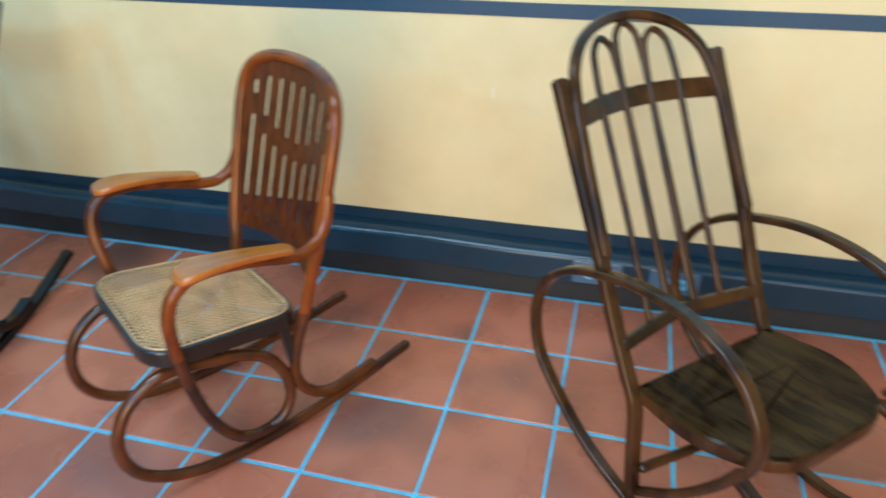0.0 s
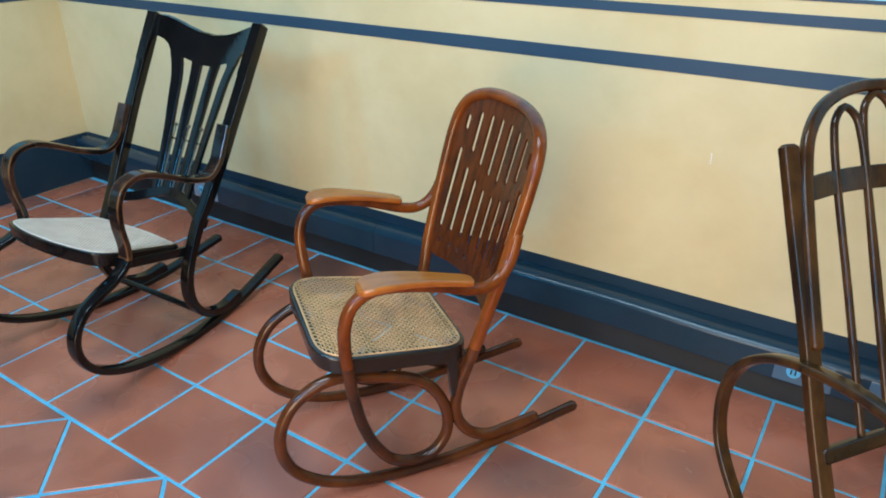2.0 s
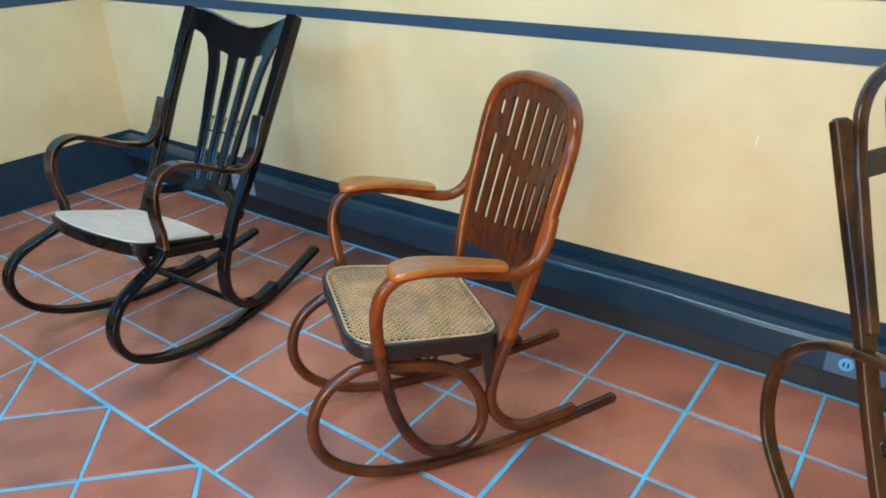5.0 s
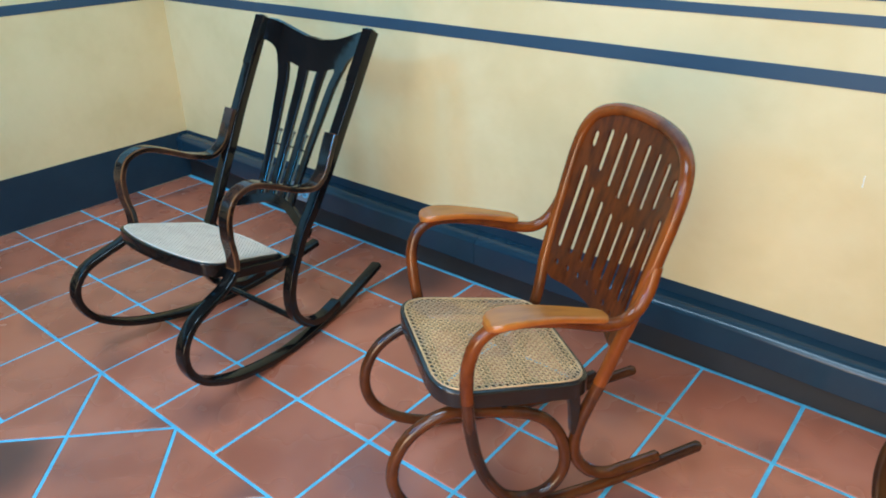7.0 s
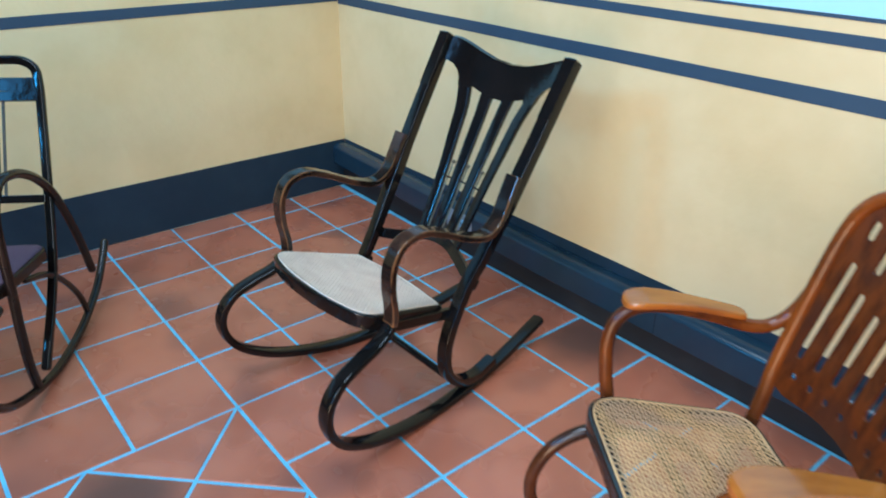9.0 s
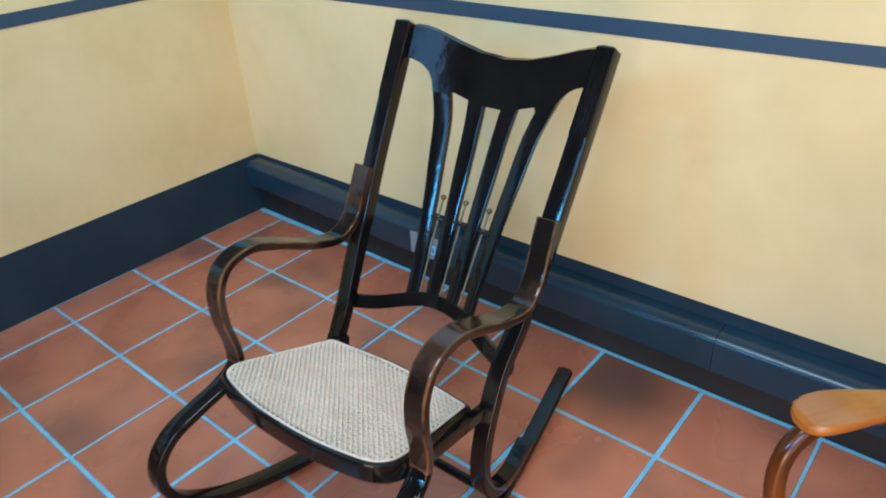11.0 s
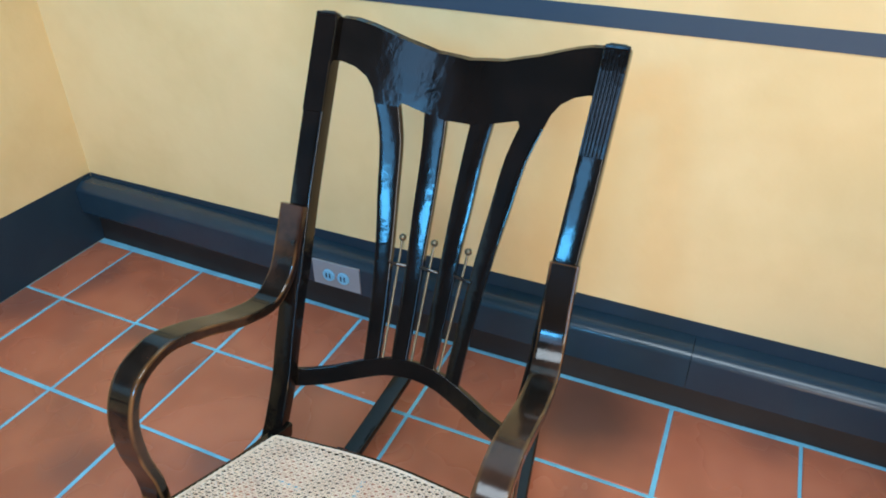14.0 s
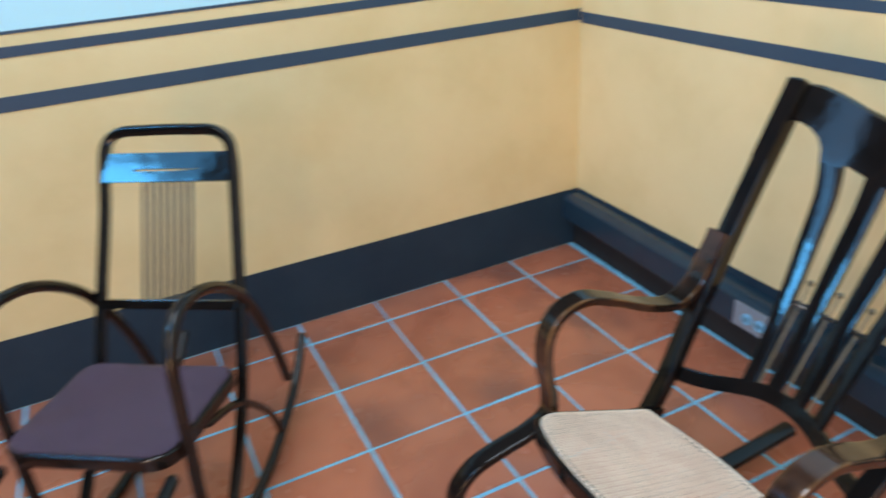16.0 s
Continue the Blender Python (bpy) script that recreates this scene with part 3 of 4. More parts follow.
# ---- black fan-back rocking chair ----
def black_chair():
    ob = thing("rocking_chair", pose(1.3404 + 0.45 * math.sin(radians(2.0)), 0.0222 - 0.45 * math.cos(radians(2.0)), 0, 0, 0.4, 2.0),
               "black lacquered bentwood rocking chair with fan slats and pale cane seat", "rocking chair", "rocking chairs")
    Y = 0.45

    def low(y):
        return 0.1704 - 0.128 * y

    for s in (-1, 1):
        # arm and rocker of one bent band
        bend = [(0.247, -0.227, 0.690), (0.248, -0.255, 0.634), (0.250, -0.285, 0.579), (0.254, -0.333, 0.549), (0.259, -0.412, 0.566), (0.264, -0.505, 0.609),
               (0.266, -0.578, 0.633), (0.266, -0.636, 0.618), (0.265, -0.664, 0.574), (0.262, -0.670, 0.506), (0.258, -0.661, 0.438), (low(-0.667), -0.667, 0.390)]
        under = [(low(y), y, z) for y, z in ((-0.712, 0.358), (-0.770, 0.338), (-0.838, 0.308), (-0.876, 0.262), (-0.884, 0.205),
                                             (-0.852, 0.138), (-0.765, 0.076), (-0.645, 0.036), (-0.509, 0.0145), (-0.364, 0.0150), (-0.206, 0.032), (0.030, 0.086))]
        line = curve([(s * x, y + Y, z) for x, y, z in bend + under])

        def wide(f):
            return (max(1.02, 1.22 - 0.34 * f), 1.0 + 0.32 * min(1.0, max(0.0, (f - 0.38) / 0.15)))

        at = min(range(len(line)), key=lambda k: abs(line[k].z - 0.400) + (0 if k < len(line) // 2 else 9))
        share = at / (len(line) - 1)
        arm = [line[0], line[0].lerp(line[1], 0.12), line[0].lerp(line[1], 0.35)] + line[1:at + 1]
        part("arm", sweep(arm, band_section(0.039, 0.018), taper=lambda f: wide(f * share), ends=0.0003, poked=True), WORN, ob, "black bent arm, worn to brown along its edges")
        part("rocker", sweep(line[at:], crowned_section(0.039, 0.017, 0.0035, 0.0012), taper=lambda f: wide(share + f * (1 - share))), EBONY, ob)
        # back post running down into the rear leg
        post = [(0.2555, -0.034, 0.974), (0.2525, -0.085, 0.885), (0.249, -0.143, 0.785), (0.2445, -0.201, 0.685), (0.238, -0.264, 0.570), (0.230, -0.324, 0.465),
                (0.222, -0.364, 0.400)] + [(low(y), y, z) for y, z in ((-0.404, 0.327), (-0.437, 0.265), (-0.455, 0.200), (-0.447, 0.130), (-0.405, 0.072), (-0.322, 0.040), (-0.225, 0.053))]
        line = curve([(s * x, y + Y, z) for x, y, z in post])

        def thin(f):
            return (1.12, 1.0) if f < 0.4 else (1.0, 1.0 - 0.2 * min(1.0, (f - 0.4) / 0.2))

        po = part("back_post", sweep(line, [(u, v - 0.0040) for u, v in crowned_section(0.037, 0.034, 0.003, 0.0006)], taper=thin), EBONY, ob)
        # fluted plate on the front face of the post's top

        def face(z, out, dx=0.0):
            y = -0.033 - 0.585 * (0.975 - z)
            return (s * (0.2558 - 0.040 * (0.963 - z)) + dx, y + Y - 0.863 * out, z + 0.505 * out)

        zs = (0.974, 0.938, 0.901, 0.863, 0.825)
        ribbed = [(-0.0195, -0.003), (0.0195, -0.003), (0.0195, 0.0032)]
        for k in range(41):
            u = 0.0175 - 0.035 * k / 40
            ribbed.append((u, 0.0030 + 0.0002 * abs(math.cos(6 * math.pi * k / 40))))
        ribbed.append((-0.0195, 0.0032))
        part("fluted_plate", sweep([Vector(face(z, 0.0112)) for z in zs], ribbed, ends=0.001), EBONY, po, "ribbed black moulding")
        cap = sweep([Vector(face(0.973, 0.0120, d)) for d in (-0.0185, 0.0, 0.0185)], round_section(0.0042, 8), ref=(0, 1, 0), ends=0.001)
        part("plate_cap", cap, EBONY, po)
    # seat
    pts = outline([(-0.243, -0.728 + Y), (-0.09, -0.768 + Y), (0.09, -0.768 + Y), (0.243, -0.728 + Y), (0.204, -0.436 + Y), (0.0, -0.408 + Y), (-0.204, -0.436 + Y)],
                  [0.07, 0.07, 0.07, 0.07, 0.018, 0.09, 0.018])

    def lift(x, y):
        return 0.436 - 0.32 * (y - Y + 0.74)

    part("seat_rim", seat_rim(pts, 0.026, 0.042, lift), EBONY, ob)
    mesh_part("cane_panel", cane_panel(shrunk(pts, 0.013), lambda x, y: lift(x, y) + 0.0030, pitch=0.0130, width=0.0019), CANE_PALE, ob, "pale woven cane with small holes")
    part("cane_binding", seat_rim(shrunk(pts, 0.0120), 0.0045, 0.006, lambda x, y: lift(x, y) + 0.0040), CANE_PALE, ob, "pale cane binding round the seat")

    # back: crest, fan slats and lower rail in one bowed, leaning sheet
    def lean(x, y, z):
        return (x, -0.135 + Y + 0.56 * (z - 0.688) + y - 0.9 * x * x, z)

    crest = [(0.236, 0.970), (0.212, 0.967), (0.184, 0.959), (0.123, 0.938), (0.063, 0.922), (0.0, 0.916)]
    top = [(-x, z) for x, z in crest] + crest[-2::-1]
    under = [(0.236, 0.904), (0.222, 0.902), (0.200, 0.894), (0.178, 0.879), (0.164, 0.860), (0.156, 0.838), (0.113, 0.834), (0.109, 0.841), (0.066, 0.829), (0.023, 0.821)]
    bottom = under + [(-x, z) for x, z in reversed(under)]
    bm = filled([top + bottom], 0.016, [k * 0.012 for k in range(-19, 20)])
    part("crest_rail", eased(bent(bm, lean), 0.0018), EBONY, ob, "dipped black crest rail")
    # slats: centre and half width at five heights
    for s in (-1, 1):
        for cols in ([(0.862, 0.142, 0.0215), (0.836, 0.1345, 0.0210), (0.785, 0.118, 0.0200), (0.700, 0.106, 0.0185), (0.610, 0.094, 0.0160), (0.490, 0.083, 0.0145), (0.405, 0.079, 0.014)],
                     [(0.836, 0.0445, 0.0215), (0.775, 0.039, 0.0195), (0.690, 0.0355, 0.0188), (0.600, 0.032, 0.0165), (0.490, 0.029, 0.0155), (0.415, 0.0275, 0.0145)]):
            left = [(s * (c - w), z) for z, c, w in cols]
            right = [(s * (c + w), z) for z, c, w in cols]
            lc = [(v.x, v.z) for v in curve([(x, 0, z) for x, z in left], 0.03)]
            rc = [(v.x, v.z) for v in curve([(x, 0, z) for x, z in right], 0.03)]
            bm, rings = bmesh.new(), []
            for (a, za), (b, zb) in zip(lc, rc):
                rings.append([bm.verts.new(lean(a + (b - a) * f, 0.0012 - 0.0013 * (1 - (2 * f - 1) ** 2), za + (zb - za) * f)) for f in (0.0, 0.2, 0.4, 0.6, 0.8, 1.0)]
                             + [bm.verts.new(lean(b, 0.015, zb)), bm.verts.new(lean(a, 0.015, za))])
            closed(bm, rings)
            part("slat", eased(bm, 0.0022), EBONY, ob)
    rail = [(-0.232, 0.384), (-0.190, 0.385), (-0.150, 0.391), (-0.100, 0.405), (-0.050, 0.418), (0.0, 0.422), (0.050, 0.418), (0.100, 0.405), (0.150, 0.391), (0.190, 0.385), (0.232, 0.384)]
    line = curve([lean(x, 0.008, z) for x, z in rail])
    part("lower_rail", sweep(line, flat_section(0.033, 0.015, 0.002), ref=(0, 0.49, 0.87)), EBONY, ob)
    # three steel tension rods with ball heads and their cross bars
    for x0, x1 in ((-0.063, -0.059), (-0.002, -0.004), (0.064, 0.051)):
        rod = bmesh.new()
        sweep([Vector(lean(x1, 0.004, 0.425)), Vector(lean((x0 + x1) / 2, 0.004, 0.53)), Vector(lean(x0, 0.004, 0.626))], round_section(0.0026, 8), bm=rod, ends=0.001)
        r = part("tension_rod", rod, BRASS, ob, "thin dull bronze rod")
        bm = bmesh.new()
        bmesh.ops.create_uvsphere(bm, u_segments=14, v_segments=10, radius=0.0068)
        bmesh.ops.translate(bm, verts=bm.verts, vec=lean(x0, 0.004, 0.630))
        part("ball_head", bm, BRASS, r)
        bm = bmesh.new()
        sweep([Vector(lean(x0 - 0.017, 0.0, 0.590)), Vector(lean(x0, -0.002, 0.589)), Vector(lean(x0 + 0.017, 0.0, 0.588))], round_section(0.0032, 8), bm=bm, ends=0.001)
        part("cross_bar", bm, DARKRIM, r)
    # rails under the sides of the seat, stretchers between the rockers
    for s in (-1, 1):
        rail = [Vector((s * 0.226, -0.665 + Y, 0.372)), Vector((s * 0.216, -0.530 + Y, 0.338)), Vector((s * 0.206, -0.395 + Y, 0.304))]
        part("side_rail", sweep(rail, flat_section(0.020, 0.030, 0.003)), EBONY, ob)
    part("stretcher", sweep(curve([(-0.222, -0.425 + Y, 0.092), (0.0, -0.425 + Y, 0.094), (0.222, -0.425 + Y, 0.092)]), round_section(0.011), ref=(0, 0, 1)), EBONY, ob)
    part("front_brace", sweep(curve([(-0.236, -0.640 + Y, 0.372), (-0.12, -0.60 + Y, 0.352), (0.12, -0.60 + Y, 0.352), (0.236, -0.640 + Y, 0.372)]), flat_section(0.024, 0.018, 0.004), ref=(0, 0, 1)), EBONY, ob)
    return ob


# ---- red-brown rocking chair with slotted back ----
def slotted_chair():
    th = radians(-35.7)
    c, yr = 2.232, 1.10
    ob = thing("rocking_chair", pose(c * math.cos(th) - yr * math.sin(th) - 0.006, c * math.sin(th) + yr * math.cos(th) + 0.003, 0, 0, 0, -35.7),
               "polished red-brown bentwood rocking chair with slotted back and cane seat", "rocking chair", "rocking chairs")
    R = 0.0148
    for s in (-1, 1):
        rod = [(0.227, 1.307, 0.664), (0.230, 1.301, 0.642), (0.236, 1.287, 0.604), (0.241, 1.264, 0.573), (0.246, 1.230, 0.556), (0.251, 1.184, 0.560),
               (0.253, 1.134, 0.576), (0.256, 1.070, 0.594), (0.258, 0.995, 0.606), (0.258, 0.948, 0.601), (0.257, 0.915, 0.575), (0.251, 0.899, 0.528),
               (0.237, 0.898, 0.467), (0.222, 0.904, 0.405), (0.200, 0.918, 0.305), (0.188, 0.940, 0.200), (0.183, 0.972, 0.120), (0.181, 1.014, 0.066),
               (0.180, 1.070, 0.046), (0.180, 1.124, 0.060), (0.180, 1.156, 0.105), (0.180, 1.160, 0.160), (0.180, 1.142, 0.222), (0.180, 1.106, 0.273),
               (0.180, 1.057, 0.305), (0.180, 0.981, 0.328), (0.180, 0.889, 0.348), (0.180, 0.836, 0.337), (0.180, 0.780, 0.296), (0.180, 0.748, 0.233),
               (0.180, 0.745, 0.168), (0.180, 0.769, 0.109), (0.180, 0.820, 0.063), (0.179, 0.896, 0.031), (0.178, 1.012, 0.0155), (0.177, 1.134, 0.0165),
               (0.175, 1.259, 0.027), (0.172, 1.387, 0.047), (0.168, 1.540, 0.076)]
        line = curve([(s * x, y - yr, z) for x, y, z in rod])
        # below seat height the same rod goes on in the darker brown
        at = min(range(len(line)), key=lambda k: abs(line[k].z - 0.400) + (0 if k < len(line) // 2 else 9))
        part("arm", sweep(line[:at + 1], round_section(R, 14), ends=0.004), MAHOGANY, ob)
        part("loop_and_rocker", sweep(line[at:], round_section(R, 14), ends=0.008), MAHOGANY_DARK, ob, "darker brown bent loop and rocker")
        # flat shaped pad on the arm
        pad = bmesh.new()
        keys = [(0.926, 0.613, 0.013), (0.929, 0.615, 0.022), (0.937, 0.618, 0.031), (0.955, 0.621, 0.036), (0.980, 0.622, 0.037), (1.010, 0.620, 0.034), (1.045, 0.615, 0.0295),
                (1.090, 0.606, 0.0255), (1.140, 0.594, 0.0230), (1.172, 0.586, 0.0215), (1.184, 0.583, 0.0185), (1.188, 0.582, 0.0120)]
        rings = []
        for y, z, w in keys:
            t = 0.017 if 0.935 < y < 1.175 else 0.013
            sec = flat_section(2 * w, t, t * 0.40, 4)
            rings.append([pad.verts.new((s * (0.262 + 0.008 * (0.95 - y) / 0.25) + u, y - yr, z + v)) for u, v in sec])
        for p, q in zip(rings, rings[1:]):
            for i in range(len(p)):
                pad.faces.new((p[i], p[(i + 1) % len(p)], q[(i + 1) % len(p)], q[i]))
        pad.faces.new(rings[0])
        pad.faces.new(rings[-1])
        part("arm_pad", pad, HONEY, ob, "honey-coloured shaped wooden arm pad")
        bm = bmesh.new()
        bmesh.ops.create_uvsphere(bm, u_segments=14, v_segments=10, radius=0.013)
        bmesh.ops.translate(bm, verts=bm.verts, vec=(s * 0.227, 1.308 - yr, 0.673))
        part("knob", bm, MAHOGANY, ob)

    # back frame: one rod from leg over the top to the other leg
    def bow(x):
        return 0.030 * (1 - (x / 0.225) ** 2)

    leg = [(0.174, 1.418, 0.080), (0.174, 1.339, 0.067), (0.174, 1.283, 0.061), (0.175, 1.235, 0.080), (0.176, 1.199, 0.122), (0.178, 1.183, 0.170), (0.181, 1.187, 0.229),
           (0.186, 1.206, 0.298), (0.191, 1.223, 0.350), (0.199, 1.239, 0.409), (0.209, 1.252, 0.470)]

    def back_y(z):
        return 1.286 + 0.28 * (z - 0.6)

    arc = [(0.217, 0.54), (0.222, 0.62), (0.226, 0.70), (0.227, 0.775), (0.219, 0.828), (0.195, 0.864), (0.140, 0.889), (0.07, 0.899)]
    right = leg + [(x, back_y(z) + bow(x), z) for x, z in arc]
    pts = right + [(0.0, back_y(0.901) + bow(0), 0.901)] + [(-x, y, z) for x, y, z in reversed(right)]
    line = curve([(x, y - yr, z) for x, y, z in pts])
    # the back rod takes the darker brown below 0.36 m
    cut = [k for k, p in enumerate(line) if p.z < 0.36]
    first, last = max(k for k in cut if k < len(line) // 2), min(k for k in cut if k > len(line) // 2)
    part("back_frame", sweep(line[first:last + 1], round_section(0.0155, 14), ref=(0, 1, 0.05), ends=0.002), MAHOGANY, ob)
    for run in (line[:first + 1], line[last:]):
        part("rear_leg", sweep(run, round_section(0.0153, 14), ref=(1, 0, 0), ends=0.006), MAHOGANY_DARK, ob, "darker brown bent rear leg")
    for s in (-1, 1):
        prop = [Vector((s * 0.182, 1.165 - yr, 0.352)), Vector((s * 0.182, 1.172 - yr, 0.300)), Vector((s * 0.180, 1.176 - yr, 0.225))]
        part("leg_block", sweep(prop, flat_section(0.024, 0.030, 0.004), taper=lambda f: (1.0, 1.0 - 0.5 * f)), DARKRIM, ob, "black wedge under the seat")

    # slotted panel
    edge = [(0.204, 0.450), (0.214, 0.62), (0.217, 0.77), (0.209, 0.822), (0.186, 0.855), (0.135, 0.877), (0.07, 0.886), (0.0, 0.888)]
    edge = [(v.x, v.z) for v in curve([(x, 0, z) for x, z in edge], 0.02)]
    low = [(-0.16, 0.440), (-0.10, 0.449), (-0.05, 0.454), (0.0, 0.456), (0.05, 0.454), (0.10, 0.449), (0.16, 0.440)]
    loops = [edge + [(-x, z) for x, z in reversed(edge[:-1])] + low]

    def slot(x, z0, z1, w=0.0088):
        pts = []
        for k in range(7):
            a = math.pi * k / 6
            pts.append((x + w * math.cos(a), z1 - w + w * math.sin(a)))
        for k in range(7):
            a = math.pi + math.pi * k / 6
            pts.append((x + w * math.cos(a), z0 + w + w * math.sin(a)))
        return pts

    up_top, up_low = (0.853, 0.850, 0.846, 0.829), (0.709, 0.720, 0.742, 0.789)
    lo_top, lo_low = (0.674, 0.684, 0.702, 0.743), (0.526, 0.525, 0.524, 0.522)
    for i in range(4):
        for s in (-1, 1):
            x = s * (0.0252 + 0.0500 * i)
            loops.append(slot(x, up_low[i], up_top[i]))
            loops.append(slot(x, lo_low[i], lo_top[i]))
            hz, x = 0.494 - 0.0025 * i, s * (0.0235 + 0.0460 * i)
            loops.append([(x + 0.0085 * math.cos(-2 * math.pi * k / 10), hz + 0.0085 * math.sin(-2 * math.pi * k / 10)) for k in range(10)])
    bm = filled(loops, 0.0065, [k * 0.02 for k in range(-9, 10)])
    part("back_panel", bent(bm, lambda x, y, z: (x, back_y(z) + bow(x) - yr + y - 0.002, z)), CHERRY, ob, "red-brown panel with two tiers of slots")

    # seat
    pts = outline([(-0.216, 0.838 - yr), (0.216, 0.838 - yr), (0.196, 1.218 - yr), (-0.196, 1.218 - yr)], [0.10, 0.10, 0.075, 0.075], 10)

    def lift(x, y):
        return 0.424 - 0.150 * (y + yr - 0.84)

    part("seat_rim", seat_rim(pts, 0.030, 0.040, lift), DARKRIM, ob, "black-brown bent seat rim")
    mesh_part("cane_panel", cane_panel(shrunk(pts, 0.012), lambda x, y: lift(x, y) + 0.0018, pitch=0.0165, width=0.0021, sag=0.002), CANE, ob, "golden woven cane, faded in patches")
    part("cane_binding", seat_rim(shrunk(pts, 0.0110), 0.0045, 0.006, lambda x, y: lift(x, y) + 0.0034), CANE, ob, "golden cane binding round the seat")
    part("stretcher", sweep(curve([(-0.18, 1.0 - yr, 0.332), (0.0, 1.0 - yr, 0.336), (0.18, 1.0 - yr, 0.332)]), round_section(0.012), ref=(0, 0, 1)), DARKRIM, ob)
    return ob


# ---- tall walnut rocking chair with arched rods ----
def arched_chair():
    th, c, yr = radians(43.6), 2.394, -2.75
    ob = thing("rocking_chair", pose(c * math.cos(th) - (yr - 0.017) * math.sin(th) - 0.017, c * math.sin(th) + (yr - 0.017) * math.cos(th) + 0.017, 0, 0, 0, 43.6),
               "tall walnut bentwood rocking chair with arched rod back and solid seat", "rocking chair", "rocking chairs")

    def plane(z):
        return -2.433 + 0.52 * (z - 0.917)

    for s in (-1, 1):
        post = [(0.221, plane(0.921), 0.921), (0.219, plane(0.76), 0.76), (0.215, plane(0.60), 0.60), (0.211, -2.660, 0.465), (0.208, -2.716, 0.356), (0.208, -2.752, 0.290), (0.210, -2.772, 0.160), (0.214, -2.790, 0.050)]
        line = curve([(s * x, y - yr, z) for x, y, z in post])
        part("back_post", sweep(line, flat_section(0.032, 0.024, 0.005)), WALNUT, ob)
        hoop = [(0.222, -3.030, 0.345), (0.231, -3.060, 0.405), (0.236, -3.062, 0.475), (0.237, -3.020, 0.548), (0.233, -2.930, 0.595), (0.233, -2.785, 0.606), (0.237, -2.620, 0.566),
                (0.237, -2.525, 0.518), (0.236, -2.452, 0.444), (0.235, -2.420, 0.350), (0.233, -2.440, 0.238), (0.229, -2.527, 0.148), (0.228, -2.645, 0.080), (0.220, -2.790, 0.032), (0.216, -2.900, 0.0135),
                (0.213, -3.020, 0.020), (0.211, -3.110, 0.060), (0.210, -3.160, 0.130), (0.210, -3.160, 0.215), (0.209, -3.105, 0.290), (0.207, -3.030, 0.325)]
        line = curve([(s * x, y - yr, z) for x, y, z in hoop])
        part("arm_and_rocker", sweep(line, flat_section(0.030, 0.019, 0.007)), WALNUT, ob)
        leg = [(0.200, -3.020, 0.330), (0.196, -2.975, 0.250), (0.198, -2.900, 0.150), (0.204, -2.800, 0.060)]
        line = curve([(s * x, y - yr, z) for x, y, z in leg])
        part("front_leg", sweep(line, round_section(0.012)), WALNUT, ob)

    def swell(x):
        return 0.042 * (1 - (x / 0.19) ** 2)

    def arch(keys):
        return curve([(x, plane(z) + swell(x) - yr - 0.006, z) for x, z in keys])

    outer = [(0.211, 0.60), (0.208, 0.70), (0.203, 0.80), (0.195, 0.880), (0.177, 0.938), (0.134, 0.980), (0.070, 1.003), (0.0, 1.010)]
    outer = outer + [(-x, z) for x, z in reversed(outer[:-1])]
    part("outer_arch", sweep(arch(outer), flat_section(0.020, 0.024, 0.007), ref=(0, 0.89, -0.46)), WALNUT, ob)
    for cx, top in ((-0.075, 0.976), (0.0, 0.996), (0.075, 0.976)):
        w = 0.0345
        keys = [(cx - w, 0.425), (cx - w, 0.65), (cx - w, top - 0.06), (cx - w * 0.72, top - 0.018), (cx, top), (cx + w * 0.72, top - 0.018), (cx + w, top - 0.06), (cx + w, 0.65), (cx + w, 0.425)]
        part("rod_arch", sweep(arch(keys), round_section(0.0078, 10), ref=(0, 0.89, -0.46)), WALNUT, ob)
    line = arch([(x, 0.852) for x in (-0.188, -0.12, -0.06, 0.0, 0.06, 0.12, 0.188)])
    part("cross_rail", sweep(line, flat_section(0.046, 0.010, 0.003), ref=(0, 0.46, 0.89)), WALNUT, ob, "flat walnut back rail behind the rods")
    line = curve([(-0.205, plane(0.415) - yr, 0.412), (0.0, plane(0.41) - yr + 0.036, 0.410), (0.205, plane(0.415) - yr, 0.412)])
    part("lower_rail", sweep(line, flat_section(0.030, 0.020, 0.005), ref=(0, 0.46, 0.89)), WALNUT, ob)
    line = curve([(-0.205, -2.80 - yr, 0.135), (0.0, -2.82 - yr, 0.140), (0.205, -2.80 - yr, 0.135)])
    part("stretcher", sweep(line, round_section(0.012), ref=(0, 0, 1)), WALNUT, ob)
    pts = outline([(-0.150, -3.078 - yr), (0.150, -3.078 - yr), (0.226, -2.930 - yr), (0.204, -2.745 - yr), (-0.204, -2.745 - yr), (-0.226, -2.930 - yr)], [0.08, 0.08, 0.07, 0.02, 0.02, 0.07], 8)

    def lift(x, y):
        return 0.330 + 0.130 * (-2.75 - (y + yr)) + 0.25 * x * x

    bm = bmesh.new()
    loops = []
    for d, z in ((0.006, -0.022), (0.0, -0.016), (0.0, -0.006), (0.006, 0.0), (0.05, -0.003), (0.12, -0.006)):
        loops.append([bm.verts.new((p.x, p.y, lift(p.x, p.y) + z)) for p in shrunk(pts, d)])
    n = len(pts)
    for a, b in zip(loops, loops[1:]):
        for i in range(n):
            bm.faces.new((a[i], a[(i + 1) % n], b[(i + 1) % n], b[i]))
    bm.faces.new(loops[0])
    bm.faces.new(loops[-1])
    part("seat", bm, WALNUT_SEAT, ob, "solid dark walnut seat panel")
    part("seat_rim", seat_rim(shrunk(pts, -0.002), 0.020, 0.030, lambda x, y: lift(x, y) - 0.006), WALNUT, ob)
    return ob


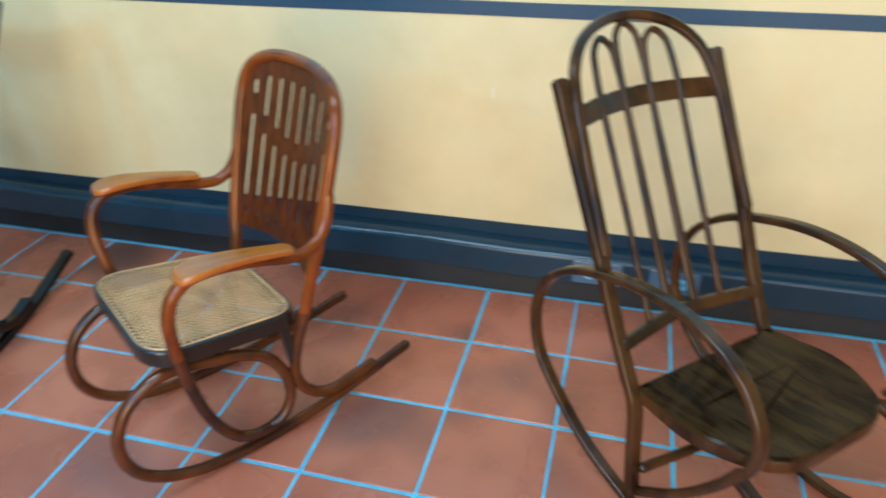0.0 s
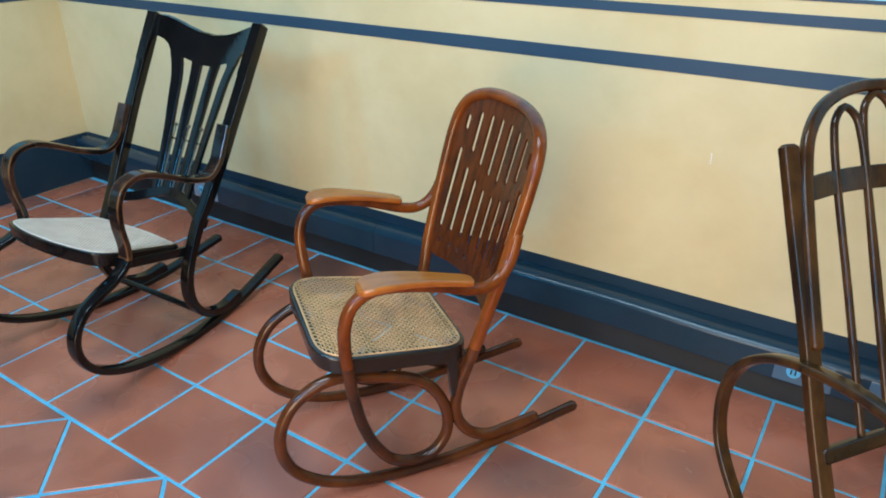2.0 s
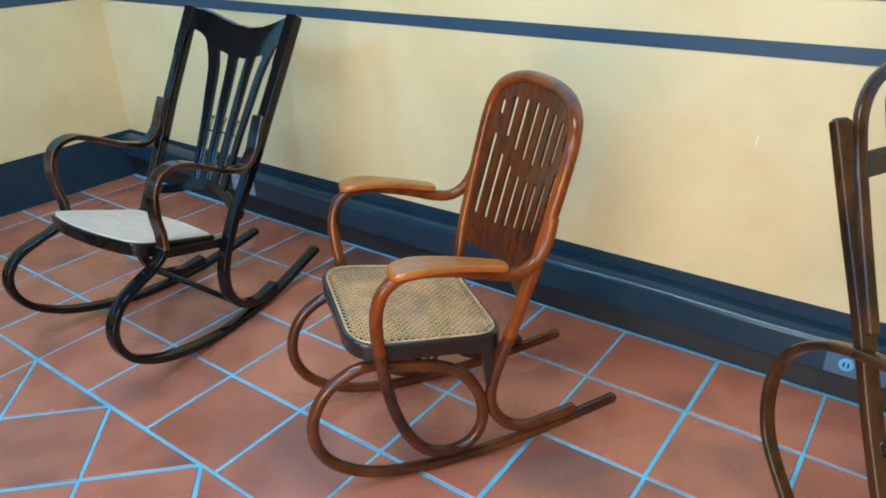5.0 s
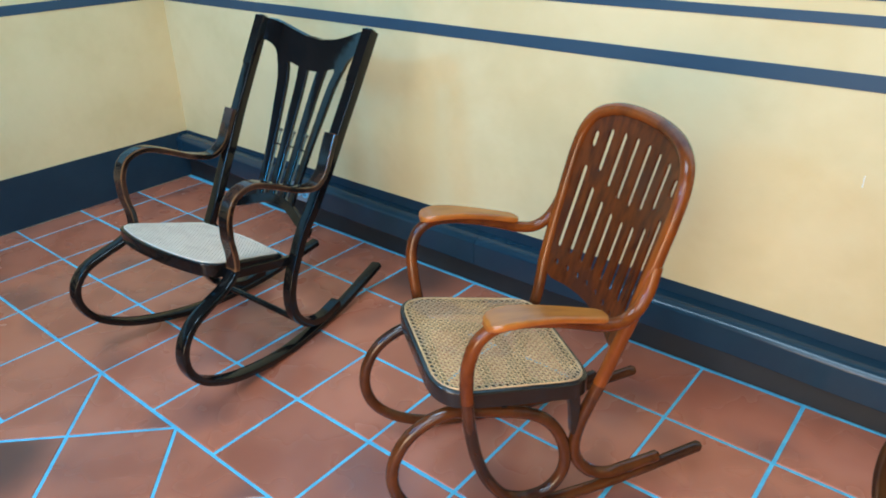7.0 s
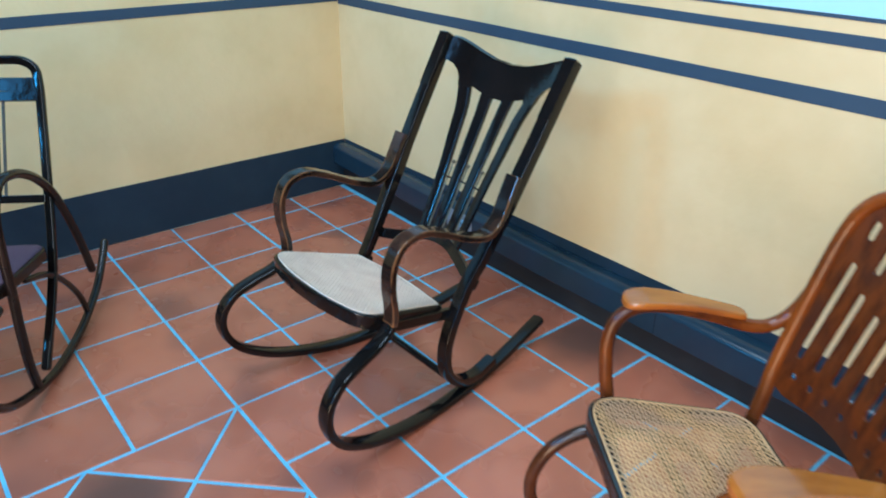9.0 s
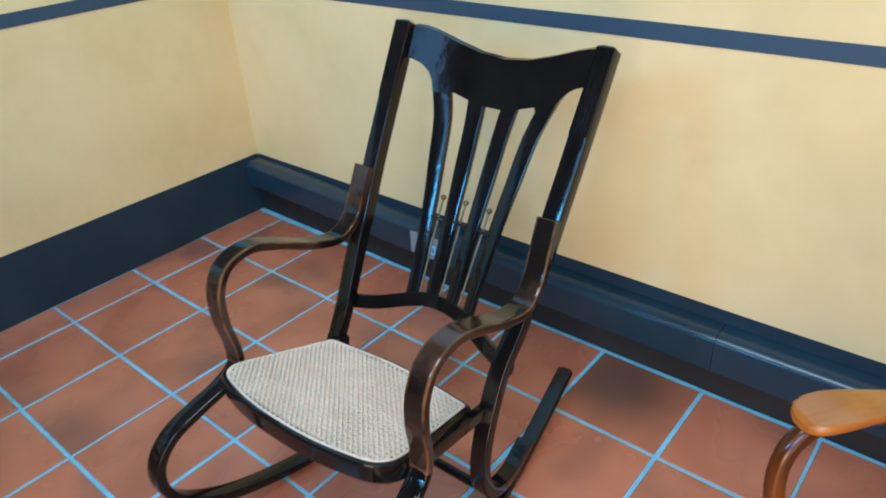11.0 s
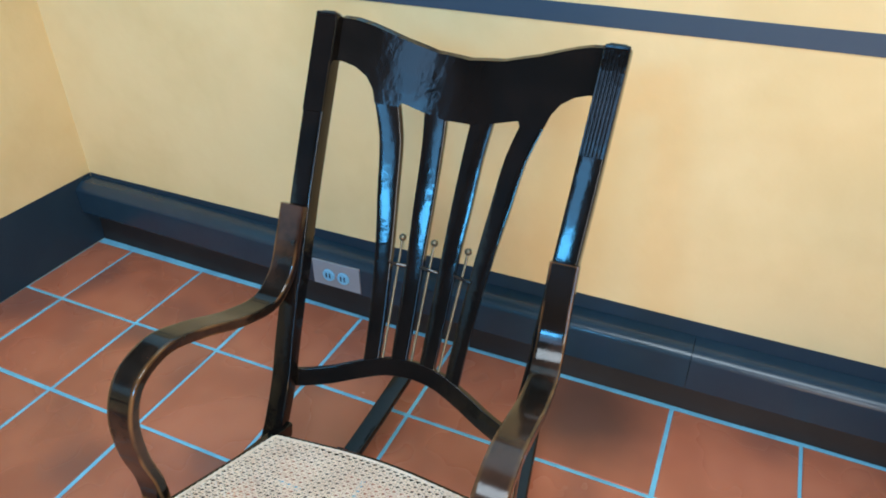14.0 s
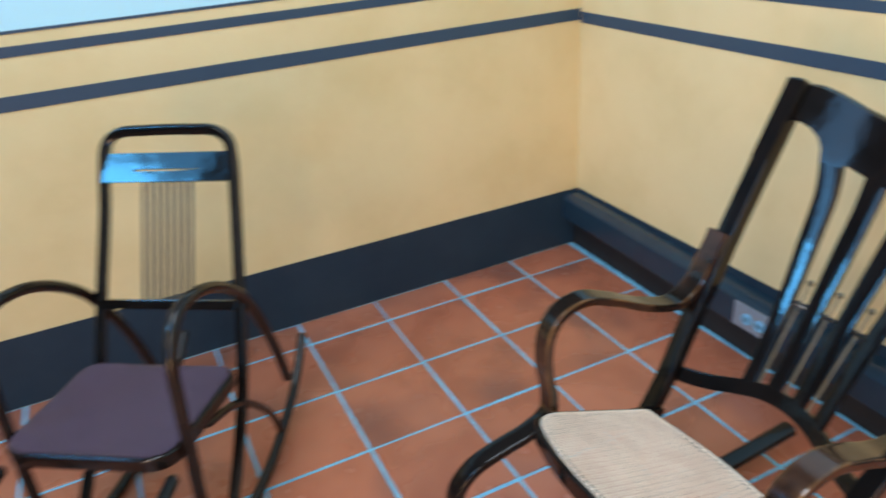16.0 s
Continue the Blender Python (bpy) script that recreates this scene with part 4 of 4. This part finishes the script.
# ---- slim black rocking chair with string back ----
def string_chair():
    th, c, yr = radians(56.9), -0.894, -1.15
    ob = thing("rocking_chair", pose(c * math.cos(th) - (yr + 0.022) * math.sin(th) + 0.029, c * math.sin(th) + (yr + 0.022) * math.cos(th), 0, 0, 0, 56.4) @ Matrix.Scale(1.02, 4),
               "slim glossy black rocking chair with string back and mauve seat", "rocking chair", "rocking chairs")
    side = [(0.190, -1.330, 0.060), (0.190, -1.283, 0.114), (0.189, -1.215, 0.188), (0.188, -1.138, 0.290), (0.187, -1.086, 0.390), (0.181, -1.012, 0.541), (0.173, -0.934, 0.695), (0.168, -0.884, 0.812), (0.158, -0.867, 0.852), (0.125, -0.858, 0.873), (0.06, -0.856, 0.877)]
    pts = side + [(0.0, -0.856, 0.878)] + [(-x, y, z) for x, y, z in reversed(side)]
    line = curve([(x, y - yr, z) for x, y, z in pts])
    part("back_frame", sweep(line, flat_section(0.020, 0.026, 0.006), ref=(0, 1, 0.05)), EBONY, ob)

    def back(z):
        return -0.882 - 0.50 * (0.82 - z)

    rim = [(-0.168, -0.036), (0.168, -0.036), (0.168, 0.036), (-0.168, 0.036)]
    gap = [(-0.085, -0.010), (-0.085, -0.0045), (0.02, -0.0045), (0.085, -0.0050), (0.088, -0.0065), (0.02, -0.010)]
    bm = filled([rim, gap], 0.012, [-0.09, -0.04, 0.04, 0.09])
    bmesh.ops.translate(bm, verts=bm.verts, vec=(0, -0.006, 0))
    bmesh.ops.transform(bm, matrix=pose(0, back(0.794) - yr, 0.794, -32), verts=bm.verts)
    part("crest_rail", bm, EBONY, ob, "flat glossy black crest rail with a narrow slot")
    bm = box(-0.180, 0.180, -0.008, 0.008, -0.012, 0.012, 0.003)
    bmesh.ops.transform(bm, matrix=pose(0, back(0.493) - yr, 0.493, -26), verts=bm.verts)
    part("lower_rail", bm, EBONY, ob)
    for k in range(8):
        x = (k - 3.5) * 0.0180
        line = [Vector((x, back(z) - yr, z)) for z in (0.500, 0.65, 0.762)]
        part("back_string", sweep(line, flat_section(0.0092, 0.003, 0.001), ends=0), WIRE, ob, "thin grey-brown back strip")
    for s in (-1, 1):
        hoop = [(0.196, -0.890, 0.160), (0.198, -0.935, 0.300), (0.200, -0.996, 0.433), (0.202, -1.060, 0.530), (0.204, -1.152, 0.606), (0.206, -1.250, 0.648), (0.206, -1.335, 0.650), (0.205, -1.385, 0.590),
                (0.203, -1.402, 0.480), (0.201, -1.408, 0.360), (0.198, -1.415, 0.250), (0.195, -1.415, 0.130), (0.192, -1.400, 0.050)]
        line = curve([(s * x, y - yr, z) for x, y, z in hoop])
        part("arm_hoop", sweep(line, round_section(0.0135, 12)), HOOP, ob, "dark brown-black bent arm hoop")
        rock = [(0.190, -0.722, 0.190), (0.190, -0.785, 0.135), (0.190, -0.868, 0.082), (0.190, -1.030, 0.030), (0.190, -1.179, 0.0135), (0.190, -1.290, 0.016), (0.190, -1.445, 0.050), (0.190, -1.576, 0.110), (0.190, -1.640, 0.180), (0.190, -1.635, 0.260), (0.190, -1.560, 0.330), (0.190, -1.470, 0.352)]
        line = curve([(s * x, y - yr, z) for x, y, z in rock])
        part("rocker", sweep(line, round_section(0.0135, 12)), HOOP, ob, "dark brown-black bent rocker")
        brace = [(0.186, -1.300, 0.345), (0.188, -1.180, 0.300), (0.190, -1.080, 0.215), (0.190, -1.010, 0.120), (0.190, -0.985, 0.050)]
        line = curve([(s * x, y - yr, z) for x, y, z in brace])
        part("brace", sweep(line, round_section(0.010, 10)), HOOP, ob)
    pts = outline([(-0.192, -1.470 - yr), (0.192, -1.470 - yr), (0.196, -1.130 - yr), (-0.196, -1.130 - yr)], [0.07, 0.07, 0.05, 0.05], 8)

    def lift(x, y):
        return 0.378 - 0.06 * (y + yr + 1.15)

    part("seat_rim", seat_rim(pts, 0.024, 0.032, lift), HOOP, ob)
    mesh_part("woven_panel", cane_panel(shrunk(pts, 0.008), lambda x, y: lift(x, y) + 0.002, pitch=0.0095, width=0.0034), CANE_MAUVE, ob, "mauve-brown close woven seat")
    return ob


black_chair()
slotted_chair()
arched_chair()
string_chair()


# ---- floor: a straight border of tiles round a diagonal field ----
S, GAP, DEPTH = 0.30, 0.0048, 0.008
bm = box(WX - 0.2, EAST + 0.2, SOUTH - 0.3, NY + 0.2, -0.08, -0.0025)
floor = tagged(part("floor", bm, GROUT, smooth=False), "terracotta tiled floor with pale blue grout joints", "floor", kind="structure")


def tile_mesh(corners, bm=None):
    """A tile from its corners (anticlockwise), shrunk by half a joint, with a chamfered edge."""
    own = bm or bmesh.new()
    pts = [Vector(c) for c in corners]
    n = len(pts)

    def inset(d):
        out = []
        for i in range(n):
            a, b, c = pts[i - 1], pts[i], pts[(i + 1) % n]
            u, w = (b - a).normalized(), (c - b).normalized()
            nu, nw = Vector((-u.y, u.x)), Vector((-w.y, w.x))
            k = 1 + nu.dot(nw)
            out.append(b + (nu + nw) * (d / max(k, 0.25)))
        return out

    rings = [[own.verts.new((p.x, p.y, z)) for p in inset(d)] for d, z in ((GAP, -DEPTH), (GAP, -0.0022), (GAP + 0.0024, 0.0))]
    for a, b in zip(rings, rings[1:]):
        for i in range(n):
            own.faces.new((a[i], a[(i + 1) % n], b[(i + 1) % n], b[i]))
    own.faces.new(rings[-1])
    return own


def clip_poly(poly, x0, x1, y0, y1):
    for ax, lim, keep in ((0, x0, 1), (0, x1, -1), (1, y0, 1), (1, y1, -1)):
        out = []
        for i in range(len(poly)):
            a, b = poly[i - 1], poly[i]
            da, db = (a[ax] - lim) * keep, (b[ax] - lim) * keep
            if da * db < 0:
                t = da / (da - db)
                out.append((a[0] + (b[0] - a[0]) * t, a[1] + (b[1] - a[1]) * t))
            if db >= 0:
                out.append(b)
        poly = out
        if len(poly) < 3:
            return []
    return poly


def area(poly):
    return abs(sum(a[0] * b[1] - b[0] * a[1] for a, b in zip(poly, poly[1:] + poly[:1]))) / 2


tiles = []
FX, FY = 4 * S, -3 * S          # corner of the diagonal field
BACK = NY - 0.046
cols = [WX] + [i * S for i in range(0, 26)]
rows = [BACK] + [-j * S for j in range(0, 16)]
for a, b in zip(cols, cols[1:]):
    for c, d in zip(rows, rows[1:]):
        if a >= FX - 0.01 and c <= FY + 0.01:
            continue
        if a > EAST or d < SOUTH - 0.3:
            continue
        tiles.append([(a, d), (b, d), (b, c), (a, c)])
q = S / math.sqrt(2)
for i in range(-1, 30):
    for j in range(-30, 30):
        cx, cy = FX + (i - j) * q, FY - (i + j + 1) * q
        poly = clip_poly([(cx, cy - q), (cx + q, cy), (cx, cy + q), (cx - q, cy)], FX, EAST, SOUTH - 0.3, FY)
        clean = []
        for p in poly:
            if not clean or (Vector(p) - Vector(clean[-1])).length > 1e-4:
                clean.append(p)
        if len(clean) > 2 and (Vector(clean[0]) - Vector(clean[-1])).length < 1e-4:
            clean.pop()
        if len(clean) > 2 and area(clean) > 0.004:
            tiles.append(clean)


def mid(poly):
    return sum(p[0] for p in poly) / len(poly), sum(p[1] for p in poly) / len(poly)


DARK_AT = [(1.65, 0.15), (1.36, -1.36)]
rng = random.Random(5)
shared, far = {}, bmesh.new()
for poly in tiles:
    mx, my = mid(poly)
    if mx < 4.3 and my > -2.3:
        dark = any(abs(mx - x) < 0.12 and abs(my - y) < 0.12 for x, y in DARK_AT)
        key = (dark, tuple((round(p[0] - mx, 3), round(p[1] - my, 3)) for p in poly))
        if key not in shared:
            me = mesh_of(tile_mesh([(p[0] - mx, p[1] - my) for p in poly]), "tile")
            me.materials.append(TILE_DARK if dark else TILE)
            shared[key] = me
        ob = new("tile", shared[key])
        ob.parent = floor
        ob.location = (mx + rng.uniform(-0.0012, 0.0012), my + rng.uniform(-0.0012, 0.0012), rng.uniform(-0.0006, 0.0006))
        ob.rotation_euler = (rng.uniform(-0.002, 0.002), rng.uniform(-0.002, 0.002), rng.uniform(-0.004, 0.004))
    else:
        tile_mesh(poly, far)
ob = part("far_tiles", far, TILE, floor, smooth=False)
ob["kind"] = "stuff"
